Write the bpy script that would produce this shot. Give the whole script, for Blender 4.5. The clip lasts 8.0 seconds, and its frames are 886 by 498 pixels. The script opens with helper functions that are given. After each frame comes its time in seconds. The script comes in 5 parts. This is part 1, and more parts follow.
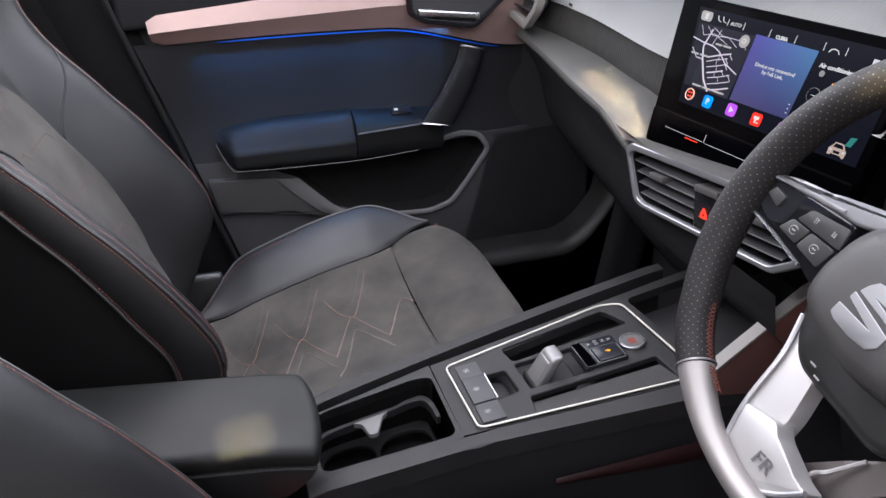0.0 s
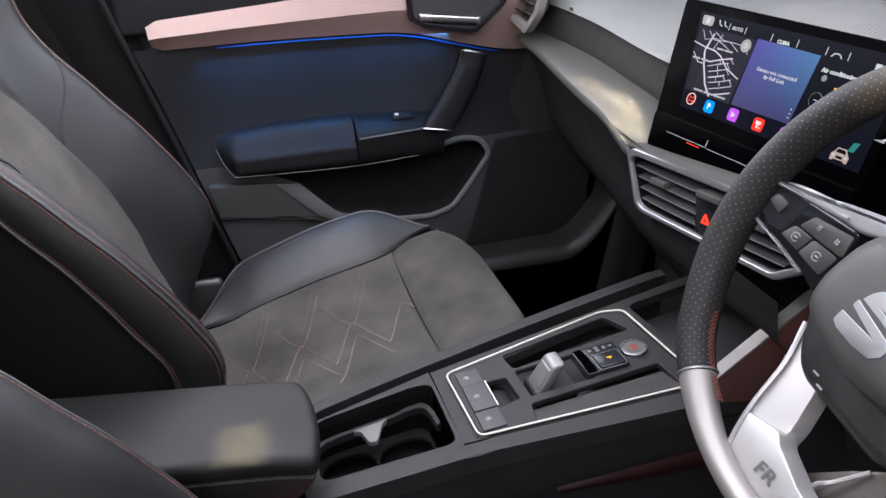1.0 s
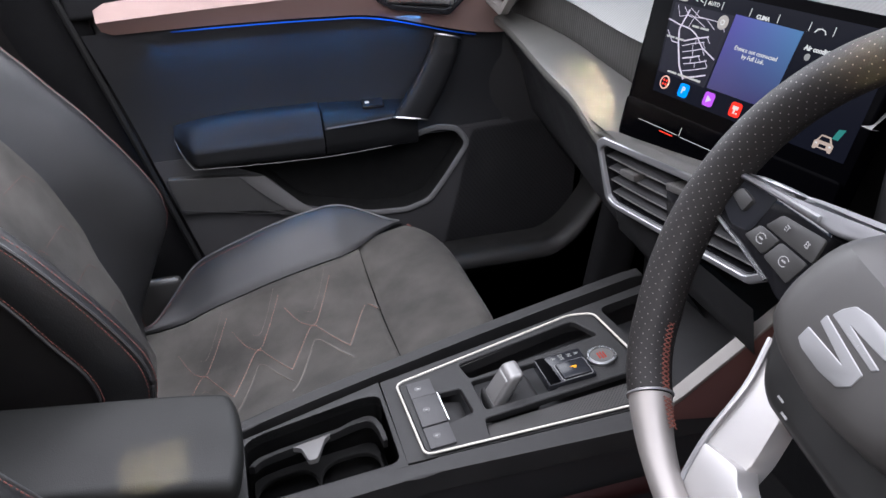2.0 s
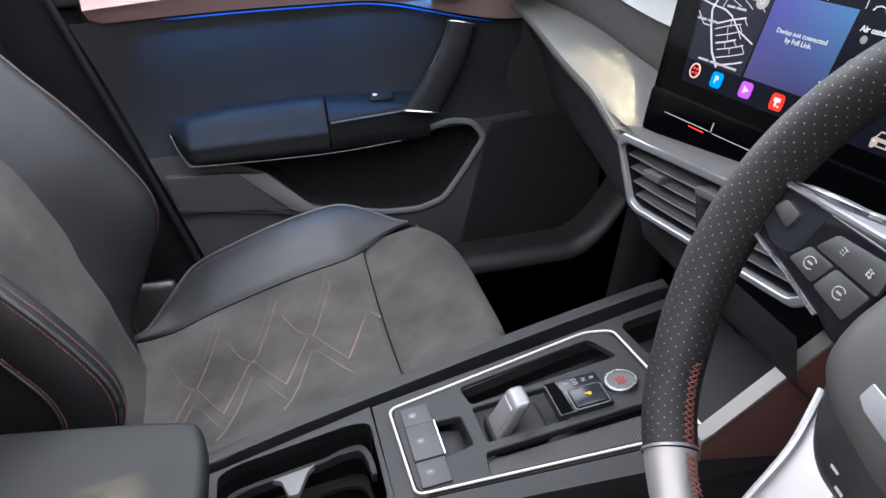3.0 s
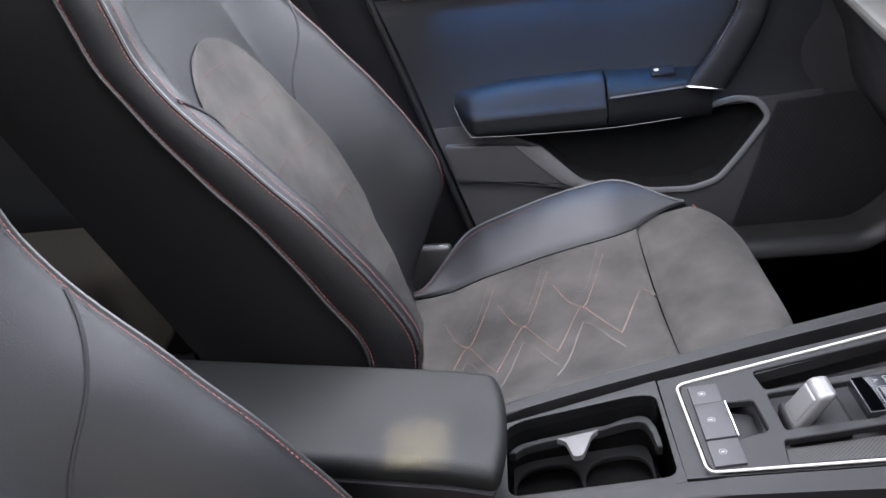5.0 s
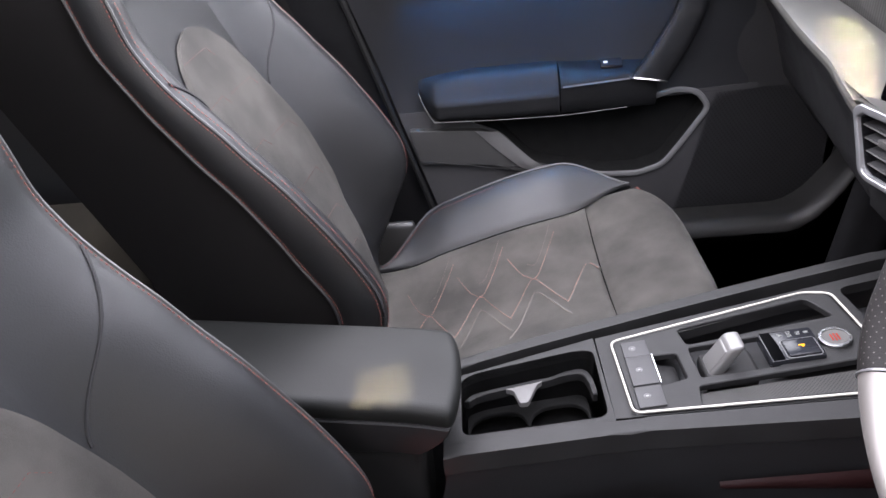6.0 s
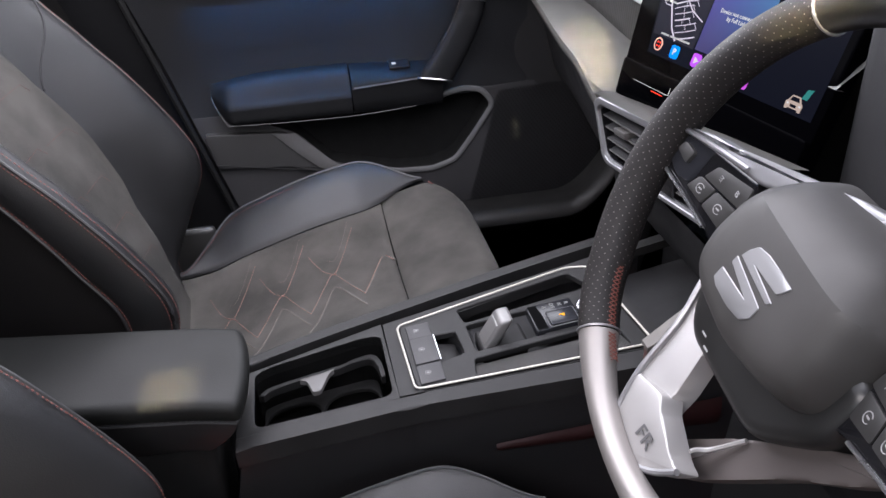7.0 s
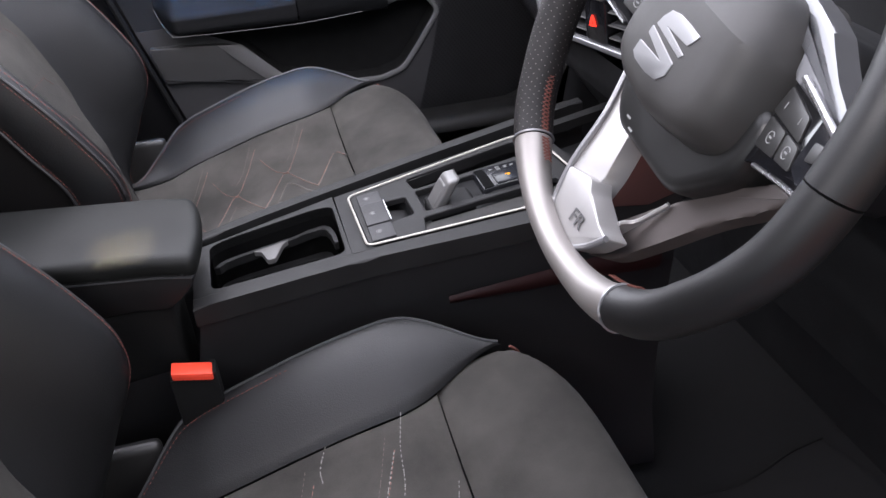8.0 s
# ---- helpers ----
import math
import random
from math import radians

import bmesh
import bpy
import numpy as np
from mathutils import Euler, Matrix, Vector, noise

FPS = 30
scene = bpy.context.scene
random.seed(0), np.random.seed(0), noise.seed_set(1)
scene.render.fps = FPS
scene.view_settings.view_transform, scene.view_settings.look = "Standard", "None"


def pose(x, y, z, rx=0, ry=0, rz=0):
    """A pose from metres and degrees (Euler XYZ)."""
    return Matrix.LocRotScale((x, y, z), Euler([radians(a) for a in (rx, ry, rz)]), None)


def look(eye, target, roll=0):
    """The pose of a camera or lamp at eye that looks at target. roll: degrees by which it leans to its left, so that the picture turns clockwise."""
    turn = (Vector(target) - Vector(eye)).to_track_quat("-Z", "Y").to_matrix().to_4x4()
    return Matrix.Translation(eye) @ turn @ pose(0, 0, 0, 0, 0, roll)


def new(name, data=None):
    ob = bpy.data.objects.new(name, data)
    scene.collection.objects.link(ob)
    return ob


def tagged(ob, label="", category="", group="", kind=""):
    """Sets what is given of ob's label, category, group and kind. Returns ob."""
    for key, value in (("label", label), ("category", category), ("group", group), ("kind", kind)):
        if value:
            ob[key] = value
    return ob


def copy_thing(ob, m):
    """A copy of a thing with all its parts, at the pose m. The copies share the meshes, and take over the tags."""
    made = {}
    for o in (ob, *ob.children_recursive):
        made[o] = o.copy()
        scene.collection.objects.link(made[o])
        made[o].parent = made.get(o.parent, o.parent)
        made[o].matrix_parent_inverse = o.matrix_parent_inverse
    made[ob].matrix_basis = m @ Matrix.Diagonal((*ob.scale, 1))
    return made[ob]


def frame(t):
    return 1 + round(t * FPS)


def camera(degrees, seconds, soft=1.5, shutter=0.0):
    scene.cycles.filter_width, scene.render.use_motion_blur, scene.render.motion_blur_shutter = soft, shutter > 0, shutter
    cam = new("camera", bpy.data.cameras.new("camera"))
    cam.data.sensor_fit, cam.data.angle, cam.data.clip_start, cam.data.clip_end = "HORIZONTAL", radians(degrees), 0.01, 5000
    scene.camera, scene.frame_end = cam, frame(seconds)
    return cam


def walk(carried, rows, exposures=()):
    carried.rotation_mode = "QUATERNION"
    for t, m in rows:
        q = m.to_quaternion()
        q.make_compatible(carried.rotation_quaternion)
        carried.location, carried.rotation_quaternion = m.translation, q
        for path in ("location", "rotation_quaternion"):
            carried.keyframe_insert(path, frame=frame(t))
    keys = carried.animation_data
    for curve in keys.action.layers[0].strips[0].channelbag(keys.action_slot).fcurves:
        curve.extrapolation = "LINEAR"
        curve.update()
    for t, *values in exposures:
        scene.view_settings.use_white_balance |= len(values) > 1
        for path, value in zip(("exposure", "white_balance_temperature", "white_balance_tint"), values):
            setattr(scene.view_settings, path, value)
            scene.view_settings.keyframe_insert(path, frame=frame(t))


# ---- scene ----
cam = camera(57.7, 8.0)
PATH = [
    (0, (-0.2169, -0.6921, 0.9715), (0.2241, 0.8433, 0.1417), -1.1),
    (0.5, (-0.2169, -0.6921, 0.9706), (0.2241, 0.8478, 0.1489), -1.1),
    (1, (-0.2115, -0.6867, 0.9715), (0.2241, 0.8541, 0.1489), -1.3),
    (1.5, (-0.1764, -0.6687, 0.958), (0.252, 0.8703, 0.13), -1.6),
    (1.7, (-0.1539, -0.6552, 0.9508), (0.2673, 0.8838, 0.1174), -1.7),
    (3, (-0.0711, -0.5517, 0.9103), (0.2637, 0.9981, 0.058), -2.8),
    (3.5, (-0.054, -0.5193, 0.9004), (0.1863, 1.0449, 0.0427), -4.1),
    (4, (-0.0756, -0.5031, 0.8959), (-0.0594, 1.0836, 0.0472), -6.9),
    (4.5, (-0.1134, -0.5238, 0.9004), (-0.2403, 1.0602, 0.0553), -7.9),
    (4.7, (-0.1296, -0.5391, 0.9058), (-0.288, 1.0431, 0.0607), -8.0),
    (5.8, (-0.1449, -0.639, 0.9337), (-0.3078, 0.927, 0.0607), -6.9),
    (6, (-0.1296, -0.657, 0.9427), (-0.2232, 0.909, 0.0607), -5.9),
    (6.5, (-0.0945, -0.6822, 0.9526), (0.0216, 0.8748, 0.0562), -3.4),
    (7, (-0.0756, -0.7038, 0.9508), (0.1953, 0.8298, 0.049), -2.9),
    (7.5, (-0.0657, -0.7353, 0.8959), (0.2673, 0.7794, -0.0176), -3.5),
    (8, (-0.081, -0.7848, 0.8608), (0.2556, 0.6948, -0.1085), -4.3),
]
walk(cam, [(t, look(eye, target, roll)) for t, eye, target, roll in PATH], exposures=[(0.0, 0.30, 6450, 9.5), (1.7, 0.32, 6440, 9), (3.0, 0.58, 6250, 6), (4.5, 0.90, 6250, 7), (6.0, 0.95, 6500, 11), (6.5, 0.46, 6500, 11), (7.0, 0.35, 6500, 10.5), (7.5, 0.45, 6460, 10.5), (8.0, 0.38, 6420, 10.5)])

# ---- light ----
world = bpy.data.worlds.new("world")
scene.world = world
world.use_nodes = True
wn = world.node_tree
sky = wn.nodes.new("ShaderNodeTexSky")
sky.sky_type, sky.sun_disc = "NISHITA", False
sky.sun_elevation, sky.sun_rotation = radians(38), radians(150)
wn.nodes["Background"].inputs["Strength"].default_value = 0.15
wn.links.new(sky.outputs["Color"], wn.nodes["Background"].inputs["Color"])


def area(name, eye, target, sx, sy, watts, colour):
    data = bpy.data.lights.new(name, "AREA")
    data.shape, data.size, data.size_y, data.energy, data.color = "RECTANGLE", sx, sy, watts, colour
    ob = new(name, data)
    ob.matrix_world = look(eye, target)
    return ob


# daylight that comes in by the windscreen, the open driver's door and the passenger's window
area("windscreen_light", (0.25, -0.05, 1.09), (0.10, 0.02, 0.30), 0.90, 0.44, 6.5, (0.94, 0.915, 1.0))
# fill lamp added above the seats; no glass roof is built there
area("overhead_fill_light", (-0.32, 0.34, 1.16), (-0.28, 0.36, 0.0), 0.92, 0.66, 15.5, (0.94, 0.915, 1.0))
area("door_opening_light", (-0.85, -1.02, 1.50), (-0.02, -0.20, 0.42), 1.1, 0.5, 18.0, (1.0, 0.92, 0.92))
area("side_window_light", (-0.03, 0.745, 0.98), (-0.03, 0.0, 0.62), 0.76, 0.40, 6.5, (0.93, 0.93, 1.0))
# the blue light guide in the door also lights the armrest under it
guide = area("door_light_guide", (-0.02, 0.703, 0.660), (-0.02, 0.718, 0.56), 0.44, 0.006, 0.58, (0.05, 0.36, 1.0))
guide.data.spread = radians(80)
# added narrow lamps, no fitting seen, that cast warm patches on armrest and shelf
beam = area("added_warm_beam", (-0.235, -1.25, 1.50), (-0.236, -0.054, 0.459), 0.050, 0.030, 0.065, (1.0, 0.80, 0.42))
beam.data.spread = radians(0.8)
beam = area("added_warm_beam", (0.12, -1.30, 1.38), (0.325, 0.215, 0.650), 0.090, 0.13, 0.8, (1.0, 0.82, 0.50))
beam.data.spread = radians(1.2)

# ---- materials ----


def mat(name, colour, rough=0.5, metal=0.0, var=0.12, contrast=1.0, scale=18.0, bump=0.15, grain=900.0, kind="noise", rvar=0.08, coat=0.0, sheen=0.0, fine=0.0, dist=0.0006):
    m = bpy.data.materials.new(name)
    m.use_nodes = True
    nt = m.node_tree
    b = nt.nodes["Principled BSDF"]
    tc = nt.nodes.new("ShaderNodeTexCoord")
    big = nt.nodes.new("ShaderNodeTexNoise")
    big.inputs["Scale"].default_value, big.inputs["Detail"].default_value = scale, 5
    nt.links.new(tc.outputs["Object"], big.inputs["Vector"])
    small = nt.nodes.new("ShaderNodeTexVoronoi" if kind == "leather" else "ShaderNodeTexNoise")
    small.inputs["Scale"].default_value = grain
    nt.links.new(tc.outputs["Object"], small.inputs["Vector"])
    ramp = nt.nodes.new("ShaderNodeMix")
    ramp.data_type = "RGBA"
    ramp.inputs["A"].default_value = (*[max(c * (1 - var), 0) for c in colour], 1)
    ramp.inputs["B"].default_value = (*[min(c * (1 + var), 1) for c in colour], 1)
    mix = nt.nodes.new("ShaderNodeMath")
    mix.operation = "MULTIPLY_ADD"
    nt.links.new(small.outputs[0], mix.inputs[0])
    mix.inputs[1].default_value = fine
    nt.links.new(big.outputs["Fac"], mix.inputs[2])
    spread = nt.nodes.new("ShaderNodeMapRange")
    spread.inputs["From Min"].default_value = 0.5 - 0.5 / contrast + 0.5 * fine * (contrast > 1)
    spread.inputs["From Max"].default_value = 0.5 + 0.5 / contrast + 0.5 * fine * (contrast > 1)
    nt.links.new(mix.outputs[0], spread.inputs["Value"])
    nt.links.new(spread.outputs["Result"], ramp.inputs["Factor"])
    nt.links.new(ramp.outputs["Result"], b.inputs["Base Color"])
    rr = nt.nodes.new("ShaderNodeMapRange")
    rr.inputs["From Min"].default_value, rr.inputs["From Max"].default_value = 0.3, 0.7
    rr.inputs["To Min"].default_value, rr.inputs["To Max"].default_value = max(rough - rvar, 0.02), min(rough + rvar, 1)
    nt.links.new(big.outputs["Fac"], rr.inputs["Value"])
    nt.links.new(rr.outputs["Result"], b.inputs["Roughness"])
    b.inputs["Metallic"].default_value = metal
    b.inputs["Coat Weight"].default_value = coat
    b.inputs["Sheen Weight"].default_value = sheen
    b.inputs["Sheen Roughness"].default_value = 0.4
    if bump:
        bp = nt.nodes.new("ShaderNodeBump")
        bp.inputs["Strength"].default_value, bp.inputs["Distance"].default_value = bump, dist
        nt.links.new(small.outputs[0], bp.inputs["Height"])
        nt.links.new(bp.outputs["Normal"], b.inputs["Normal"])
    return m


def glow(name, colour, strength):
    m = bpy.data.materials.new(name)
    m.use_nodes = True
    b = m.node_tree.nodes["Principled BSDF"]
    b.inputs["Base Color"].default_value = (*[c * 0.04 for c in colour], 1)
    b.inputs["Emission Color"].default_value = (*colour, 1)
    b.inputs["Emission Strength"].default_value = strength
    b.inputs["Roughness"].default_value = 0.25
    b.inputs["Specular IOR Level"].default_value = 0.02
    return m


def dotted(m, pitch, radius, colour, depth=0.5):
    """Adds small holes or dots, by the mesh's own map, to a material."""
    nt = m.node_tree
    b = nt.nodes["Principled BSDF"]
    tc = nt.nodes.new("ShaderNodeTexCoord")
    turn = nt.nodes.new("ShaderNodeMapping")
    turn.inputs["Rotation"].default_value = (0, 0, radians(45))
    sc = nt.nodes.new("ShaderNodeVectorMath")
    sc.operation = "MULTIPLY"
    sc.inputs[1].default_value = (1 / pitch, 1 / pitch, 0)
    nt.links.new(tc.outputs["UV"], turn.inputs[0])
    nt.links.new(turn.outputs[0], sc.inputs[0])
    fr = nt.nodes.new("ShaderNodeVectorMath")
    fr.operation = "FRACTION"
    nt.links.new(sc.outputs[0], fr.inputs[0])
    ds = nt.nodes.new("ShaderNodeVectorMath")
    ds.operation = "DISTANCE"
    ds.inputs[1].default_value = (0.5, 0.5, 0)
    nt.links.new(fr.outputs[0], ds.inputs[0])
    lt = nt.nodes.new("ShaderNodeMapRange")
    lt.inputs["From Min"].default_value, lt.inputs["From Max"].default_value = radius, radius + 0.06
    lt.inputs["To Min"].default_value, lt.inputs["To Max"].default_value = 1, 0
    nt.links.new(ds.outputs["Value"], lt.inputs["Value"])
    mx = nt.nodes.new("ShaderNodeMix")
    mx.data_type = "RGBA"
    old = b.inputs["Base Color"].links[0].from_socket
    nt.links.new(old, mx.inputs["A"])
    mx.inputs["B"].default_value = (*colour, 1)
    nt.links.new(lt.outputs["Result"], mx.inputs["Factor"])
    nt.links.new(mx.outputs["Result"], b.inputs["Base Color"])
    return m


LEATHER = mat("black_leather", (0.0178, 0.0179, 0.0190), 0.48, var=0.2, scale=9, bump=0.2, grain=700, kind="leather", rvar=0.05)
LEATHER.node_tree.nodes["Principled BSDF"].inputs["Specular IOR Level"].default_value = 0.72
LEATHER_DARK = mat("black_side_fabric", (0.0110, 0.0100, 0.0100), 0.9, var=0.25, scale=12, bump=0.4, grain=1200)
SUEDE = mat("charcoal_suede", (0.071, 0.0665, 0.0605), 0.95, var=0.38, contrast=3.0, scale=12, bump=0.4, grain=1100, sheen=0.06, fine=0.15)
PLASTIC = mat("black_soft_plastic", (0.025, 0.0245, 0.026), 0.55, var=0.15, scale=14, bump=0.4, grain=1100, kind="leather")
PLASTIC_GREY = mat("grained_grey_plastic", (0.0112, 0.0110, 0.0112), 0.56, var=0.35, contrast=1.5, scale=20, bump=0.25, grain=1500, kind="leather", fine=0.5)
GLOSS = mat("gloss_black", (0.006, 0.006, 0.007), 0.08, var=0.1, bump=0, rvar=0.03)
MATTE = mat("matt_black", (0.011, 0.011, 0.012), 0.7, var=0.2, scale=25, bump=0.3, grain=900)
CARPET = mat("black_carpet", (0.016, 0.0155, 0.016), 1.0, var=0.4, scale=60, bump=0.9, grain=1500, fine=0.5, dist=0.002)
SILVER = mat("satin_silver", (0.28, 0.28, 0.29), 0.42, 0.75, var=0.05, scale=30, bump=0.04, grain=1500, rvar=0.04)
GLASS = mat("screen_glass", (0.0005, 0.0005, 0.0007), 0.12, var=0.1, bump=0, rvar=0.02)
GLASS.node_tree.nodes["Principled BSDF"].inputs["Specular IOR Level"].default_value = 0.004
CHROME = mat("satin_chrome", (0.42, 0.42, 0.43), 0.28, 1.0, var=0.04, bump=0.0, rvar=0.03)
DASH_SILVER = mat("silver_dash_paint", (0.135, 0.131, 0.122), 0.42, 0.35, var=0.06, scale=14, bump=0.08, grain=1800, rvar=0.04)
DOOR_SILVER = mat("silver_door_trim", (0.35, 0.245, 0.225), 0.45, 0.4, var=0.06, scale=12, bump=0.05, grain=1800, rvar=0.04)
MID_SILVER = mat("pale_silver_plastic", (0.40, 0.38, 0.34), 0.45, 0.3, var=0.06, scale=20, bump=0.05)
RIBBED = mat("ribbed_dark_plastic", (0.040, 0.038, 0.035), 0.6, var=0.2, scale=30, bump=0.6, grain=500, kind="leather")
FASCIA = mat("silver_fascia", (0.20, 0.198, 0.19), 0.45, 0.35, var=0.05, scale=14, bump=0.06, grain=1800, rvar=0.04)
for m, waves in ((FASCIA, 340.0), (RIBBED, 260.0)):
    wv = m.node_tree.nodes.new("ShaderNodeTexWave")
    wv.bands_direction = "Y"
    wv.inputs["Scale"].default_value = waves / 2 / math.pi
    cs = m.node_tree.nodes.new("ShaderNodeTexCoord")
    bw = m.node_tree.nodes.new("ShaderNodeBump")
    bw.inputs["Strength"].default_value, bw.inputs["Distance"].default_value = 0.2, 0.001
    m.node_tree.links.new(cs.outputs["Object"], wv.inputs["Vector"])
    m.node_tree.links.new(wv.outputs["Fac"], bw.inputs["Height"])
    m.node_tree.links.new(bw.outputs["Normal"], m.node_tree.nodes["Principled BSDF"].inputs["Normal"])
QUILT_THREAD = mat("tan_red_thread", (0.21, 0.110, 0.085), 0.8, var=0.4, scale=150, bump=0.2, grain=2500)
RED_THREAD = mat("red_thread", (0.14, 0.050, 0.042), 0.7, var=0.3, scale=200, bump=0.2, grain=2500)
SEAM_THREAD = mat("rose_brown_thread", (0.15, 0.052, 0.042), 0.7, var=0.3, scale=200, bump=0.2, grain=2500)
PALE_THREAD = mat("pale_thread", (0.30, 0.29, 0.27), 0.8, var=0.3, scale=200, bump=0.2, grain=2500)
GREY_THREAD = mat("grey_thread", (0.15, 0.118, 0.100), 0.8, var=0.3, scale=200, bump=0.2, grain=2500)
RIM_LEATHER = dotted(mat("perforated_leather", (0.0095, 0.0083, 0.0080), 0.6, var=0.15, scale=20, bump=0.18, grain=800, kind="leather"), 0.0052, 0.055, (0.11, 0.10, 0.098))
RIM_LEATHER.node_tree.nodes["Principled BSDF"].inputs["Specular IOR Level"].default_value = 0.22
RIM_PLAIN = mat("smooth_rim_leather", (0.008, 0.0078, 0.008), 0.45, var=0.15, scale=20, bump=0.05, grain=800, kind="leather")
RIM_PLAIN.node_tree.nodes["Principled BSDF"].inputs["Specular IOR Level"].default_value = 0.55
SPEAKER = dotted(mat("speaker_plastic", (0.018, 0.018, 0.020), 0.6, var=0.15, scale=14, bump=0.3, grain=1100, kind="leather"), 0.0062, 0.24, (0.006, 0.006, 0.006))
KNURL = dotted(mat("knurled_rubber", (0.060, 0.058, 0.056), 0.6, var=0.12, bump=0.2), 0.0028, 0.25, (0.012, 0.012, 0.012))
BUCKLE_RED = mat("red_buckle_plastic", (0.75, 0.06, 0.03), 0.35, var=0.08, bump=0.05)
LIGHT_TAB = mat("pale_grey_rubber", (0.075, 0.073, 0.072), 0.6, var=0.1, bump=0.1)
# rose brown holds the red that the glossy cheek reflects
CHEEK = mat("red_reflecting_side", (0.085, 0.040, 0.036), 0.35, 0.2, var=0.15, scale=20, bump=0.03)
# colour of the red reflection laid on the console's near side
ROSE = mat("dark_red_reflection", (0.026, 0.0045, 0.0045), 0.6, 0.0, var=0.25, scale=30, bump=0.1)
EDGE_SILVER = mat("dull_silver_edge", (0.10, 0.092, 0.084), 0.5, 0.2, var=0.06, scale=20, bump=0.05)
ARM_LEATHER = mat("armrest_leatherette", (0.0072, 0.0076, 0.0072), 0.56, var=0.2, scale=10, bump=0.15, grain=800, kind="leather")
ARM_LEATHER.node_tree.nodes["Principled BSDF"].inputs["Specular IOR Level"].default_value = 0.19
PAD_SIDE = mat("dark_leatherette_side", (0.0055, 0.0055, 0.0062), 0.6, var=0.2, scale=10, bump=0.15, grain=800, kind="leather")
# near-black for a few black parts and for the shade inside recesses
VOID = mat("black_parts_and_recess_shade", (0.004, 0.004, 0.004), 0.9, var=0.3, scale=40, bump=0.3, grain=900)
WHEEL_THREAD = mat("rust_red_thread", (0.10, 0.026, 0.017), 0.7, var=0.3, scale=200, bump=0.2, grain=2500)
SPOKE = mat("bright_satin_silver", (0.36, 0.35, 0.345), 0.46, 0.55, var=0.05, scale=30, bump=0.04, grain=1500, rvar=0.04)
RIM_SILVER = mat("warm_satin_silver", (0.25, 0.233, 0.222), 0.48, 0.6, var=0.06, scale=30, bump=0.04, grain=1500, rvar=0.05)
# darker copy of the spoke's metal, for the arm's shaded face
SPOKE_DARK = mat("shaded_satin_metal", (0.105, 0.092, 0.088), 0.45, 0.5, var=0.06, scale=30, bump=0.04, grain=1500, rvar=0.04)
LEVER_GREY = mat("dull_grey_metal", (0.15, 0.147, 0.145), 0.42, 0.5, var=0.06, scale=30, bump=0.03, grain=1500, rvar=0.04)
LEVER = mat("satin_grey_metal", (0.25, 0.25, 0.255), 0.38, 0.5, var=0.05, scale=30, bump=0.03, grain=1500, rvar=0.04)
PLATE_GREY = mat("dark_grey_gloss", (0.012, 0.0125, 0.015), 0.22, var=0.1, bump=0.0)
PAD_KEY = mat("key_plastic", (0.020, 0.0195, 0.019), 0.42, var=0.12, scale=30, bump=0.03, grain=1500)
PLATE_GREY.node_tree.nodes["Principled BSDF"].inputs["Specular IOR Level"].default_value = 0.25
ROOM = mat("showroom_paint", (0.35, 0.35, 0.35), 0.8, var=0.1, scale=2, bump=0)
HEADLINER = mat("pale_headliner", (0.48, 0.47, 0.45), 0.95, var=0.06, scale=40, bump=0.3, grain=1200)
RED_REFLECTOR = mat("red_paint", (0.55, 0.05, 0.04), 0.5, var=0.08, scale=3, bump=0)
SOFT_GREY = mat("soft_grey_plastic", (0.050, 0.048, 0.046), 0.48, var=0.1, scale=25, bump=0.3, grain=1500, kind="leather")
PLATE_PLASTIC = mat("charcoal_plate_plastic", (0.026, 0.0255, 0.0255), 0.55, var=0.1, scale=25, bump=0.3, grain=1500, kind="leather")
# paler than the plate, for the ridge face turned to the light
RIDGE_GREY = mat("lit_ridge_plastic", (0.15, 0.148, 0.147), 0.55, var=0.1, scale=25, bump=0.2, grain=1300, kind="leather")
SILL = mat("satin_sill_plastic", (0.020, 0.0195, 0.019), 0.5, var=0.15, scale=20, bump=0.3, grain=1200, kind="leather")
PILLAR = mat("black_pillar_trim", (0.0055, 0.0055, 0.0062), 0.9, var=0.2, scale=20, bump=0.3, grain=1200)
MID_GREY = mat("mid_grey_plastic", (0.080, 0.080, 0.082), 0.55, var=0.1, scale=25, bump=0.25, grain=1300, kind="leather")
# darker than the door insert: shade below the window sill is in the colour
PAD_LEATHER = mat("shaded_pad_leatherette", (0.0055, 0.0058, 0.0068), 0.6, var=0.2, scale=10, bump=0.2, grain=800, kind="leather")
LEATHERETTE = mat("door_leatherette", (0.0195, 0.0200, 0.0225), 0.6, var=0.2, scale=10, bump=0.35, grain=800, kind="leather")
DIM_PRINT = mat("pale_print", (0.22, 0.22, 0.22), 0.6, var=0.05, bump=0)
BEIGE = mat("olive_fabric", (0.065, 0.056, 0.042), 0.95, var=0.2, scale=30, bump=0.4, grain=900)
BLUE_GLOW = glow("blue_light_guide", (0.010, 0.085, 0.55), 1.0)
gt = BLUE_GLOW.node_tree
gc, gs = gt.nodes.new("ShaderNodeTexCoord"), gt.nodes.new("ShaderNodeSeparateXYZ")
gt.links.new(gc.outputs["Object"], gs.inputs[0])
fade = []
for x0, x1 in ((-0.21, -0.14), (0.30, 0.12)):
    mr = gt.nodes.new("ShaderNodeMapRange")
    mr.inputs["From Min"].default_value, mr.inputs["From Max"].default_value = x0, x1
    mr.inputs["To Min"].default_value = 0.12
    gt.links.new(gs.outputs["X"], mr.inputs["Value"])
    fade.append(mr)
gm = gt.nodes.new("ShaderNodeMath")
gm.operation = "MULTIPLY"
